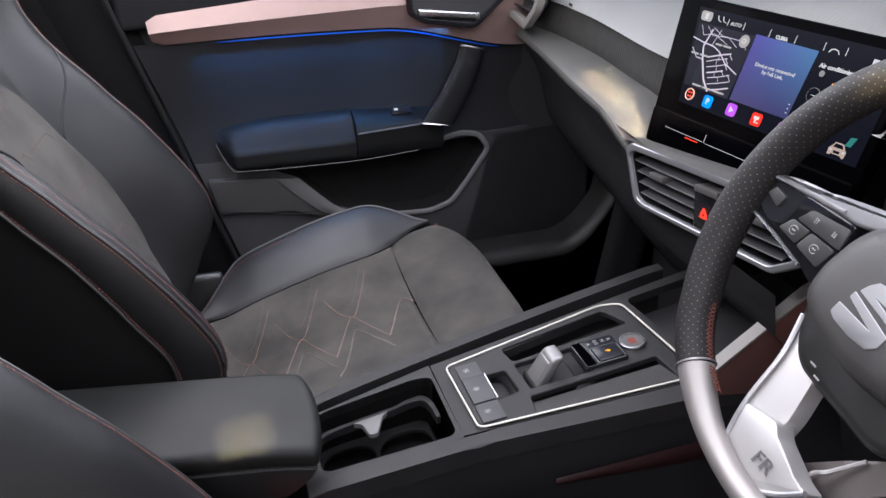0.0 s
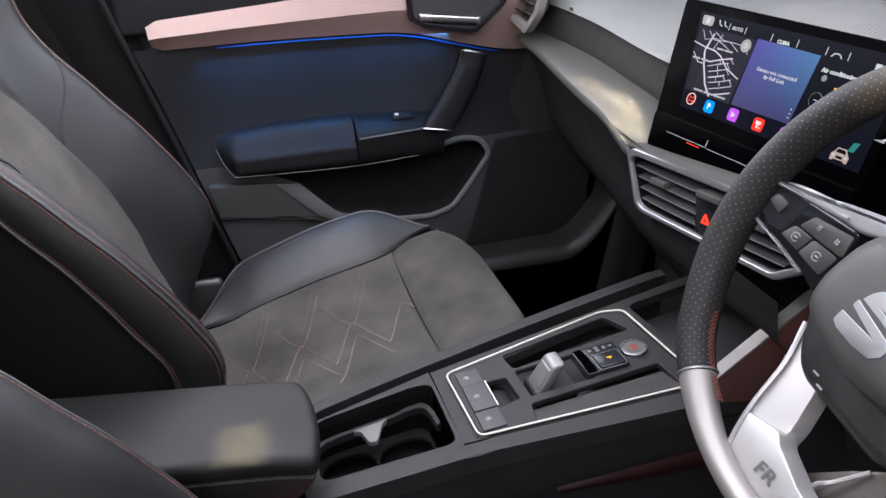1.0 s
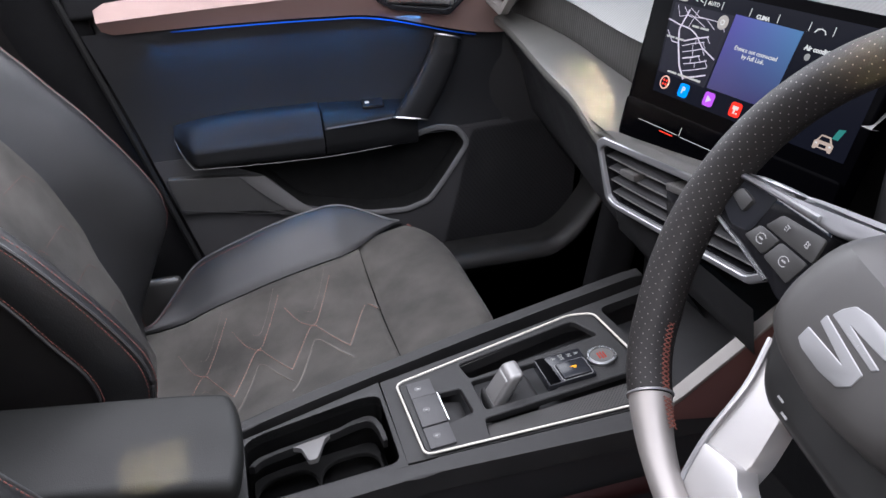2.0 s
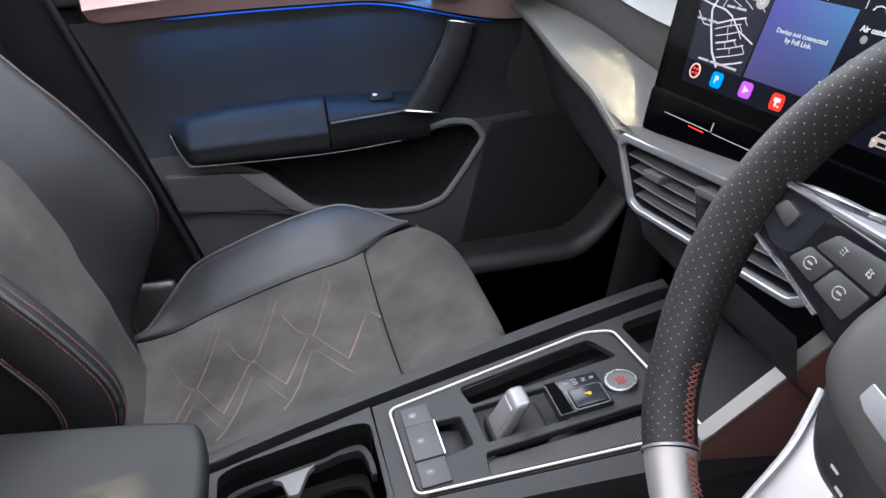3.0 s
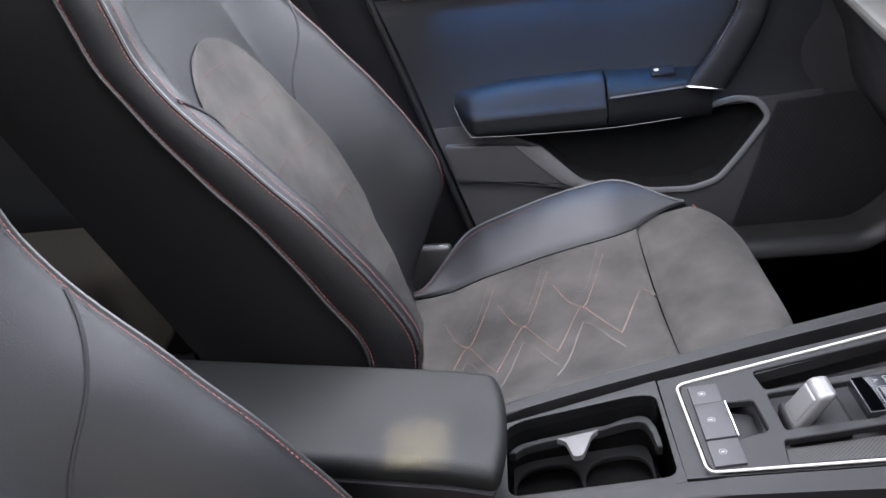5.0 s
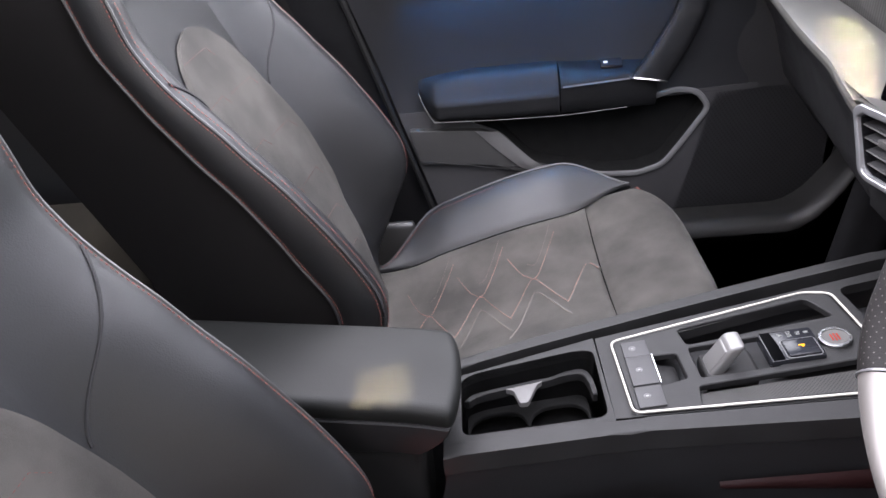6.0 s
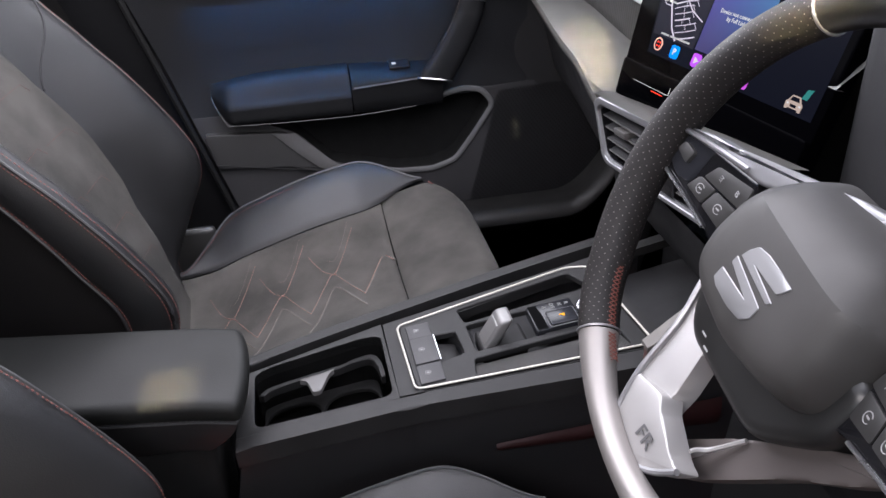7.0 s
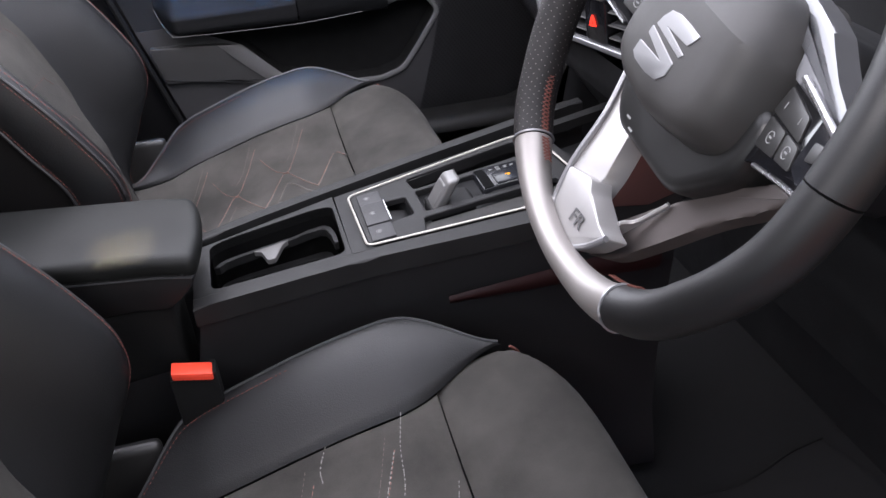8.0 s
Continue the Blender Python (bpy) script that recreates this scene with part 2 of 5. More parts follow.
gt.links.new(fade[0].outputs["Result"], gm.inputs[0])
gt.links.new(fade[1].outputs["Result"], gm.inputs[1])
gt.links.new(gm.outputs[0], gt.nodes["Principled BSDF"].inputs["Emission Strength"])
WHITE_GLOW = glow("white_print", (0.62, 0.63, 0.66), 0.8)
DIM_GLOW = glow("dim_letters", (0.55, 0.56, 0.58), 0.55)
DIM_RED = glow("dim_red_print", (0.55, 0.07, 0.05), 0.5)
HUB_LOW = mat("satin_black_shroud", (0.010, 0.0098, 0.0096), 0.38, var=0.15, scale=25, bump=0.03, grain=1500)
HUB = mat("soft_hub_plastic", (0.028, 0.0265, 0.025), 0.55, var=0.12, scale=25, bump=0.05, grain=1500, kind="leather")
AMBER_GLOW = glow("amber_print", (1.0, 0.42, 0.02), 1.6)
RED_GLOW = glow("red_print", (1.0, 0.05, 0.03), 1.3)

for m, level in ((LEATHER_DARK, 0.25), (PLASTIC, 0.4), (LEATHERETTE, 0.35), (PAD_LEATHER, 0.25), (PLASTIC_GREY, 0.24), (MATTE, 0.4), (CARPET, 0.3), (VOID, 0.2), (PILLAR, 0.18)):
    m.node_tree.nodes["Principled BSDF"].inputs["Specular IOR Level"].default_value = level

# ---- mesh helpers ----


def part(name, bm, material, parent=None, label="", smooth=True, kind="", crease=38):
    bmesh.ops.recalc_face_normals(bm, faces=bm.faces)
    me = bpy.data.meshes.new(name)
    for f in bm.faces:
        f.smooth = smooth
    bm.to_mesh(me)
    bm.free()
    me.materials.append(material)
    if smooth:
        me.set_sharp_from_angle(angle=radians(crease))
    ob = new(name, me)
    ob.parent = parent
    return tagged(ob, label, kind=kind)


def thing(name, label, category, group="", kind="", at=(0, 0, 0)):
    ob = new(name)
    ob.location = at
    ob.empty_display_size = 0.05
    return tagged(ob, label, category, group, kind)


def lerp_table(table, x):
    """Smooth reading of a short table of (x, value)."""
    if x <= table[0][0]:
        return table[0][1]
    for (x0, v0), (x1, v1) in zip(table, table[1:]):
        if x <= x1:
            k = (x - x0) / (x1 - x0)
            return v0 + (v1 - v0) * k
    return table[-1][1]


def smooth_step(a, b, x):
    k = min(max((x - a) / (b - a), 0), 1)
    return k * k * (3 - 2 * k)


def box(x0, x1, y0, y1, z0, z1, bevel=0.003, seg=2, to=None):
    bm = bmesh.new()
    bmesh.ops.create_cube(bm, size=1)
    for v in bm.verts:
        v.co = Vector(((x0 + x1) / 2 + v.co.x * (x1 - x0), (y0 + y1) / 2 + v.co.y * (y1 - y0), (z0 + z1) / 2 + v.co.z * (z1 - z0)))
    if bevel:
        bmesh.ops.bevel(bm, geom=bm.edges[:], offset=bevel, segments=seg, affect="EDGES", profile=0.6)
    if to:
        for v in bm.verts:
            v.co = to(v.co)
    return bm


def round_poly(pts, r, seg=5):
    """A closed outline with its corners rounded by r."""
    out, n = [], len(pts)
    for i in range(n):
        p, a, b = Vector(pts[i]), Vector(pts[i - 1]), Vector(pts[(i + 1) % n])
        da, db = (a - p), (b - p)
        k = min(r, da.length * 0.45, db.length * 0.45)
        s, e = p + da.normalized() * k, p + db.normalized() * k
        for j in range(seg + 1):
            t = j / seg
            out.append(tuple(s * (1 - t) ** 2 + p * 2 * t * (1 - t) + e * t * t))
    return out


def prism(outline, w0, w1, to, bevel=0.0, seg=2, holes=()):
    """A plate with the given outline (u, v), holes through it, between the heights w0 and w1; to maps (u, v, w) into the place."""
    bm = bmesh.new()
    edges = []
    for loop in (outline, *holes):
        vs = [bm.verts.new((u, v, w1)) for u, v in loop]
        edges += [bm.edges.new((vs[i - 1], vs[i])) for i in range(len(vs))]
    if holes:
        bmesh.ops.triangle_fill(bm, edges=edges, use_beauty=True, use_dissolve=False, normal=(0, 0, 1))
    else:
        bm.faces.new(bm.verts[:])
    rim = [e for e in bm.edges if len(e.link_faces) == 1]
    top = bm.faces[:]
    ext = bmesh.ops.extrude_face_region(bm, geom=top)
    for v in [g for g in ext["geom"] if isinstance(g, bmesh.types.BMVert)]:
        v.co.z = w0
    if bevel:
        bmesh.ops.bevel(bm, geom=[e for e in rim if e.is_valid], offset=bevel, segments=seg, affect="EDGES", profile=0.6)
    for v in bm.verts:
        v.co = to(v.co)
    return bm


def sheet(fn, nu, nv, thick=0.004, wrap=False):
    """A surface fn(u, v) with u and v from 0 to 1, given thickness; its map follows u and v in metres."""
    bm = bmesh.new()
    rows = [[bm.verts.new(fn(i / nu, j / nv)) for j in range(nv + 1)] for i in range(nu + 1)]
    uv = bm.loops.layers.uv.new("map")
    lu = sum((rows[i + 1][nv // 2].co - rows[i][nv // 2].co).length for i in range(nu))
    lv = sum((rows[nu // 2][j + 1].co - rows[nu // 2][j].co).length for j in range(nv))
    for i in range(nu):
        for j in range(nv):
            f = bm.faces.new((rows[i][j], rows[i + 1][j], rows[i + 1][j + 1], rows[i][j + 1]))
            for loop, (a, b) in zip(f.loops, ((i, j), (i + 1, j), (i + 1, j + 1), (i, j + 1))):
                loop[uv].uv = (a / nu * lu, b / nv * lv)
    if thick:
        bmesh.ops.solidify(bm, geom=bm.faces[:], thickness=thick)
    return bm


def curve_points(pts, n=8):
    """A smooth line through the points (Catmull-Rom)."""
    p = [Vector(q) for q in pts]
    p = [2 * p[0] - p[1]] + p + [2 * p[-1] - p[-2]]
    out = []
    for i in range(1, len(p) - 2):
        for j in range(n):
            t = j / n
            out.append(0.5 * ((2 * p[i]) + (p[i + 1] - p[i - 1]) * t + (2 * p[i - 1] - 5 * p[i] + 4 * p[i + 1] - p[i + 2]) * t * t + (3 * p[i] - p[i - 1] - 3 * p[i + 1] + p[i + 2]) * t ** 3))
    out.append(p[-2])
    return out


def tube(points, r, seg=8, closed=False, flat=1.0, up=(0, 0, 1)):
    """A round or flattened bar along a line of points. r: a radius, or a function of 0..1."""
    bm = bmesh.new()
    pts = [Vector(p) for p in points]
    n = len(pts)
    uv = bm.loops.layers.uv.new("map")
    rings, run = [], [0.0]
    for i in range(n):
        a, b = pts[i - 1] if (closed or i) else pts[0], pts[(i + 1) % n] if (closed or i < n - 1) else pts[-1]
        d = (b - a).normalized()
        s = d.cross(Vector(up))
        s = s.normalized() if s.length > 1e-4 else d.orthogonal().normalized()
        w = s.cross(d)
        rad = r(i / (n - 1)) if callable(r) else r
        rings.append([bm.verts.new(pts[i] + rad * (math.cos(q) * s + flat * math.sin(q) * w)) for q in (2 * math.pi * k / seg for k in range(seg))])
        run.append(run[-1] + (pts[(i + 1) % n] - pts[i]).length)
    mean = r(0.5) if callable(r) else r
    for i in range(n if closed else n - 1):
        A, B = rings[i], rings[(i + 1) % n]
        for k in range(seg):
            f = bm.faces.new((A[k], A[(k + 1) % seg], B[(k + 1) % seg], B[k]))
            for loop, (u, v) in zip(f.loops, ((i, k), (i, k + 1), (i + 1, k + 1), (i + 1, k))):
                loop[uv].uv = (run[u], v / seg * 2 * math.pi * mean)
    if not closed:
        bm.faces.new(rings[0][::-1])
        bm.faces.new(rings[-1])
    return bm


def stitches(points, length=0.0036, gap=0.0022, r=0.0005, lift=(0, 0, 0)):
    """A row of short threads along a line."""
    bm = bmesh.new()
    pts = [Vector(p) + Vector(lift) for p in points]
    run, start = 0.0, None
    for a, b in zip(pts, pts[1:]):
        d = b - a
        L = d.length
        if L < 1e-6:
            continue
        d /= L
        pos = -run
        while pos < L:
            p0, p1 = a + d * max(pos, 0), a + d * min(pos + length, L)
            if (p1 - p0).length > length * 0.4:
                s = d.orthogonal().normalized() * r
                w = d.cross(s)
                m = (p0 + p1) / 2
                ring0 = [bm.verts.new(p0 + q * 0.5) for q in (s, w, -s, -w)]
                ringm = [bm.verts.new(m + q) for q in (s, w, -s, -w)]
                ring1 = [bm.verts.new(p1 + q * 0.5) for q in (s, w, -s, -w)]
                for A, B in ((ring0, ringm), (ringm, ring1)):
                    for k in range(4):
                        bm.faces.new((A[k], A[(k + 1) % 4], B[(k + 1) % 4], B[k]))
                bm.faces.new(ring0[::-1])
                bm.faces.new(ring1)
            pos += length + gap
        run = (L + run) % (length + gap)
    return bm


def text_part(name, words, size, m, material, parent, label="", align="CENTER", bold=0.0):
    """Built-in letters as a mesh, lying in the plane of the matrix m."""
    data = bpy.data.curves.new(name, "FONT")
    data.body, data.size, data.align_x, data.align_y, data.extrude, data.offset = words, size, align, "CENTER", 0.0002, bold
    data.resolution_u = 2
    tmp = bpy.data.objects.new(name, data)
    scene.collection.objects.link(tmp)
    me = bpy.data.meshes.new_from_object(tmp)
    bpy.data.objects.remove(tmp)
    me.materials.clear()
    me.materials.append(material)
    me.transform(m)
    ob = new(name, me)
    ob.parent = parent
    return tagged(ob, label) if label else ob


def add(bm, other):
    """Joins a second bmesh into the first."""
    me = bpy.data.meshes.new("tmp")
    other.to_mesh(me)
    other.free()
    bm.from_mesh(me)
    bpy.data.meshes.remove(me)
    return bm

# ---- the car's shell ----
tagged(part("floor", box(-1.6, 0.95, -0.80, 0.80, -0.06, 0.0, 0.01), CARPET), "black carpeted car floor", "floor", kind="structure")
tagged(part("roof", box(-1.6, -0.62, -0.62, 0.62, 1.10, 1.14, 0.01), HEADLINER), "plain pale grey headliner over the cabin", "headliner", kind="structure")
tagged(part("wall_front", box(0.62, 0.66, -0.78, 0.78, 0.0, 0.62, 0.01), MATTE), "black bulkhead under the dashboard", "bulkhead", kind="structure")
tagged(part("wall_rear", box(-1.64, -1.60, -0.80, 0.80, 0.0, 1.10, 0.01), MATTE), "dark panel behind the rear bench", "panel", kind="structure")
tagged(part("wall_side", box(-1.6, -0.22, 0.765, 0.80, 0.0, 1.10, 0.01), PLASTIC), "black rear door and pillar panel", "panel", kind="structure")
tagged(part("outer_floor", box(-9, 9, -9, 9, -0.36, -0.30, 0.0), ROOM, smooth=False), "plain grey ground under the car", "ground", kind="structure")

# unseen red panel, added so that glossy and metal parts reflect red
tagged(part("red_reflector", box(-1.4, 2.2, -1.75, -1.70, -0.30, 0.46, 0.01), RED_REFLECTOR), "plain red reflector panel, unseen beyond the open door", "wall", kind="structure")

tagged(part("wall_side_front", box(0.30, 0.70, 0.775, 0.80, 0.0, 0.80, 0.005), MATTE), "black inner body side by the hinge", "panel", kind="structure")

# door sill and its kick panel on the passenger's side
def sill_shape(u, v):
    """A rounded sill that sweeps up into the footwell's side trim."""
    x = -0.75 + 1.37 * u
    top = 0.230 + 7.8 * max(0.0, x - 0.405) ** 2
    if v < 0.5:
        return Vector((x, 0.622, (top - 0.024) * v / 0.5))
    q = (v - 0.5) / 0.5
    if q < 0.6:
        a = math.pi / 2 * q / 0.6
        return Vector((x, 0.646 - 0.024 * math.cos(a), top - 0.024 + 0.024 * math.sin(a)))
    return Vector((x, 0.646 + 0.060 * (q - 0.6) / 0.4, top - 0.004 * (q - 0.6) / 0.4))


sill = tagged(part("sill", sheet(sill_shape, 80, 30, 0.004), SILL), "dark grey plastic door sill trim", "sill", kind="structure")


kick = box(0.565, 0.66, 0.600, 0.745, 0.0, 0.60, 0.030, 4, lambda p: Vector((p.x - 0.10 * smooth_step(0.20, 0.0, p.z), p.y, p.z)))
tagged(part("kick_panel", kick, PILLAR), "dark grey footwell side trim", "trim", kind="structure")


def pillar(u, v):
    z = 0.02 + 1.08 * v
    x = -0.205 - 0.29 * (z - 0.286) - 0.42 * u
    return Vector((x, 0.742 - 0.022 * math.sin(math.pi * min(1, 2.2 * u)) - 0.16 * smooth_step(0.78, 1.2, z), z))


tagged(part("b_pillar", sheet(pillar, 8, 20, 0.012), PILLAR), "black plastic centre pillar behind the door", "pillar", kind="structure")

# ---- seats ----
CUSHION = [(-0.42, 0.205), (-0.34, 0.224), (-0.295, 0.222), (-0.25, 0.229), (-0.20, 0.249), (-0.15, 0.266), (-0.10, 0.283), (-0.06, 0.295), (-0.01, 0.308), (0.04, 0.321), (0.075, 0.338), (0.113, 0.351), (0.14, 0.355), (0.20, 0.355)]
DISH = [(-0.42, 0.030), (-0.20, 0.034), (-0.10, 0.031), (0.0, 0.027), (0.04, 0.021), (0.08, 0.013), (0.113, 0.009), (0.20, 0.009)]
WINGS = [(-0.42, 0.0), (-0.33, 0.0), (-0.300, 0.003), (-0.265, 0.022), (-0.235, 0.036), (-0.20, 0.042), (-0.15, 0.045), (-0.10, 0.047), (-0.05, 0.048), (0.0, 0.047), (0.03, 0.042), (0.05, 0.033), (0.07, 0.021), (0.09, 0.009), (0.118, -0.004), (0.20, -0.004)]
BACK_PROUD = [(0.15, -0.09), (0.25, -0.068), (0.28, -0.042), (0.33, 0.006), (0.36, 0.032), (0.39, 0.062), (0.42, 0.085), (0.455, 0.097), (0.49, 0.096), (0.53, 0.091), (0.592, 0.077), (0.634, 0.061), (0.66, 0.054), (0.69, 0.041), (0.72, 0.032), (0.757, 0.029), (0.80, 0.040), (0.88, 0.055), (0.98, 0.060)]
BACK_HOLLOW = [(0.15, -0.060), (0.24, -0.046), (0.30, -0.034), (0.36, -0.018), (0.44, -0.014), (0.53, -0.006), (0.60, -0.012), (0.70, -0.013), (0.76, -0.012), (0.84, 0.006), (0.98, 0.020)]
STRIP = [(0.19, 0.050), (0.43, 0.054), (0.50, 0.061), (0.56, 0.056), (0.66, 0.049), (0.72, 0.036), (0.80, 0.038), (1.0, 0.040)]


def soft_table(table, x):
    """The same reading, rounded over 2 cm."""
    return sum(lerp_table(table, x + d) for d in (-0.012, -0.006, 0, 0.006, 0.012)) / 5


def cushion_seam(x):
    return 0.160 + 0.046 * smooth_step(-0.01, 0.120, x)


def ridge_at(x):
    """How far out the highest line of the side bolster runs."""
    return 0.250 - 0.084 * smooth_step(-0.215, -0.305, x) - 0.043 * smooth_step(0.01, 0.120, x)


def cushion_top(x, o):
    """Height of the seat's upper side at x along and o across."""
    s = abs(o)
    inner, ridge = cushion_seam(x), ridge_at(x)
    z = soft_table(CUSHION, x) + soft_table(DISH, x) * (min(s, inner) / inner) ** 2
    if s > inner:
        k = min(1.0, (s - inner) / max(ridge - inner, 0.002))
        z += soft_table(WINGS, x) * (0.45 * k + 0.55 * math.sin(math.pi / 2 * k))
    if s > ridge:
        z -= 0.040 * ((s - ridge) / 0.018) ** 1.7
    return z


def back_line(z):
    return -0.298 - 0.455 * (z - 0.33)


def back_face(z, o):
    """Place along x of the backrest's front at height z and o across."""
    s = abs(o)
    p, c = soft_table(BACK_PROUD, z), soft_table(BACK_HOLLOW, z)
    k = min(1.0, max(0.0, (s - 0.132) / 0.098))
    k = 0.65 * (1 - math.cos(math.pi * k)) / 2 + 0.35 * math.sin(math.pi / 2 * k)
    x = back_line(z) + c + (p + 0.004 - c) * k + 0.004 * (min(s, 0.13) / 0.13) ** 2
    if s > 0.228:
        x -= 0.005 * ((s - 0.228) / 0.022) ** 2
    return x


def back_skin(z, o, out=0.0):
    """A point of the backrest's cover, raised along its normal."""
    def at(zz, oo):
        return Vector((back_face(zz, oo / back_width(zz) * 0.25), oo, zz))
    p = at(z, o)
    n = (at(z + 0.004, o) - p).cross(at(z, o + 0.002) - at(z, o - 0.002)).normalized()
    return p + (n if n.x > 0 else -n) * out


def pinch(u, v, du=0.035, dv=0.05):
    """0 on the seams round a panel, 1 inside it."""
    return min(1, min(u, 1 - u) / du) ** 0.5 * min(1, min(v, 1 - v) / dv) ** 0.5


def back_width(z):
    return 0.235 - 0.060 * smooth_step(0.80, 1.0, z)


def insert_width(z):
    k = max(0.0, (z - 0.50) / 0.216)
    return (0.134 - 0.014 * smooth_step(0.46, 0.36, z)) * math.sqrt(max(0.0, 1 - min(k, 1) ** 3.4))


def seat(name, label):
    ob = thing(name, label, "car seat", "front seats")
    sub = 0.0045

    def insert(u, v):
        x = -0.40 + 0.437 * u
        o = (2 * v - 1) * (cushion_seam(x) - 0.001)
        return Vector((x, o, cushion_top(x, o) - sub * (1 - pinch(u, v, 0.012, 0.016))))

    part("seat_insert", sheet(insert, 60, 40, 0.004), SUEDE, ob, "charcoal suede seat centre with zigzag quilting")

    def nose(u, v):
        o_edge = 0.205
        o = (2 * v - 1) * o_edge
        xf = 0.180 - 0.044 * (abs(o) / 0.205) ** 4.0
        s = u * 0.30
        x0 = 0.039
        flat = xf - 0.030 - x0
        if s < flat:
            x, z = x0 + s, 0
        elif s < flat + 0.047:
            q = (s - flat) / 0.030
            x, z = x0 + flat + 0.030 * math.sin(q), -0.030 * (1 - math.cos(q))
        else:
            x, z = xf - 0.012 * (s - flat - 0.047) / 0.15, -0.030 - (s - flat - 0.047)
        top = cushion_top(min(x, xf - 0.02), o * min(1, cushion_seam(min(x, 0.13)) / 0.207)) - 0.006 * (abs(o) / 0.205) ** 8
        return Vector((x, o, top + z - sub * (1 - pinch(u, v, 0.014, 0.012))))

    front = part("seat_front", sheet(nose, 44, 40, 0.004), SUEDE, ob, "plain charcoal suede front edge of the seat")
    for v in (0.008, 0.992):
        part("piping", tube([nose(0.29 + 0.5 * i / 30, v) + Vector((0.001, 0.0022 if v > 0.5 else -0.0022, 0.0030)) for i in range(31)], 0.0015, 6), SEAM_THREAD, front, "dull red edge piping")
    for side in (1, -1):
        def wing(u, v):
            x = -0.375 + 0.493 * u
            a, ridge = cushion_seam(x) + 0.001, ridge_at(x)
            if v <= 0.6:
                o = a + (ridge - a) * v / 0.6
                z = cushion_top(x, o)
            elif v <= 0.8:
                o = ridge + 0.018 * (v - 0.6) / 0.2 * smooth_step(1.04, 0.86, u)
                z = cushion_top(x, o)
            else:
                o = ridge + 0.018 * smooth_step(1.04, 0.86, u)
                z = cushion_top(x, o) - 0.16 * (v - 0.8) / 0.2
            return Vector((x, side * o if side > 0 else -0.16 - (o - 0.16) * 0.82, z - sub * (1 - pinch(u, min(v, 0.5), 0.01, 0.06))))

        w = part("bolster", sheet(wing, 56, 36, 0.004), LEATHER, ob, "black leather side bolster")
        line = [wing(0.13 + 0.862 * i / 60, 0.615) + Vector((0, side * 0.0005, 0.0008)) for i in range(61)]
        part("piping", tube(line, 0.0017, 6), LEATHER, w)
        part("stitching", stitches([wing(0.14 + 0.84 * i / 60, 0.53) + Vector((0, 0, 0.0006)) for i in range(30)], 0.0034, 0.0022, 0.0006), SEAM_THREAD, w, "red contrast stitching", kind="stuff")
        part("crease_stitching", stitches([wing(0.16 + 0.8 * i / 60, 0.66) + Vector((0, 0, 0.0006)) for i in range(24, 61)], 0.0034, 0.0022, 0.0005), GREY_THREAD, w, kind="stuff")
    part("seat_base", box(-0.40, 0.135, -0.225, 0.225, 0.06, 0.19, 0.03, 3), MATTE, ob)
    part("seat_rail", box(-0.42, 0.12, 0.16, 0.20, 0.0, 0.065, 0.006), MATTE, ob)
    part("seat_rail", box(-0.42, 0.12, -0.20, -0.16, 0.0, 0.065, 0.006), MATTE, ob)

    # quilting: one motif, sewn four times along the seat centre
    def sew(points):
        out = []
        for p in curve_points([(*q, 0) for q in points], 8):
            if -0.262 < p.x < 0.035:
                out.append(Vector((p.x, p.y, cushion_top(p.x, p.y) + 0.0008)))
        return out

    zig = [(0.063, -0.053), (0.034, 0.012), (0.024, 0.030), (0.013, 0.021), (-0.019, -0.055)]
    hook = [(-0.019, 0.126), (-0.044, 0.060), (-0.057, 0.033), (-0.071, 0.044), (-0.080, 0.060), (-0.096, 0.098)]
    inner_hook = [(-0.025, 0.142), (-0.044, 0.087), (-0.055, 0.065), (-0.066, 0.070)]
    nested = [(-0.020, -0.092), (-0.048, -0.022), (-0.058, -0.006), (-0.066, -0.012), (-0.093, -0.092), (-0.107, -0.120)]
    for k in range(4):
        for line, thread, bold in ((zig, QUILT_THREAD, 0.0008), (hook, QUILT_THREAD, 0.0007), (inner_hook, GREY_THREAD, 0.0004), (nested, GREY_THREAD, 0.0005)):
            pts = sew([(x - 0.082 * k, o) for x, o in line])
            if len(pts) > 5:
                part("quilt_seam", stitches(pts, 0.0030, 0.0024, bold), thread, ob, kind="stuff")
                part("quilt_welt", tube([p + Vector((0.0026, 0.0010, -0.0023)) for p in pts], 0.0024, 6), SUEDE, ob)

    # backrest
    def cover(lo, hi):
        def fn(u, v):
            z = 0.19 + 0.81 * u
            k = lo + (hi - lo) * v
            o = k * back_width(z)
            return Vector((back_face(z, k * 0.25), o, z))
        return fn

    part("backrest_centre", sheet(cover(-0.52, 0.52), 64, 16, 0.004), LEATHER, ob)
    for side in (1, -1):
        b = part("backrest_bolster", sheet(cover(side * 0.52, side * 0.985), 64, 24, 0.004), LEATHER, ob, "black leather backrest bolster")

        def flank(u, v):
            z = 0.19 + 0.81 * u
            x = back_face(z, 0.246)
            return Vector((x - soft_table(STRIP, z) * v, side * (back_width(z) * 0.985 + 0.006 * math.sin(math.pi * v) ** 0.8), z - 0.004 * v))

        part("side_strip", sheet(flank, 56, 10, 0.004), LEATHER, ob, "black leather side strip between two red seams")

        def flank_back(u, v):
            z = 0.15 + 0.85 * u
            x = back_face(max(z, 0.19), 0.246) - soft_table(STRIP, z)
            rear = back_line(z) - 0.150 + 0.06 * smooth_step(0.72, 0.95, z)
            return Vector((x + (rear - x) * v, side * (back_width(z) * 0.985 - 0.004 - 0.016 * v * v), z - 0.004))

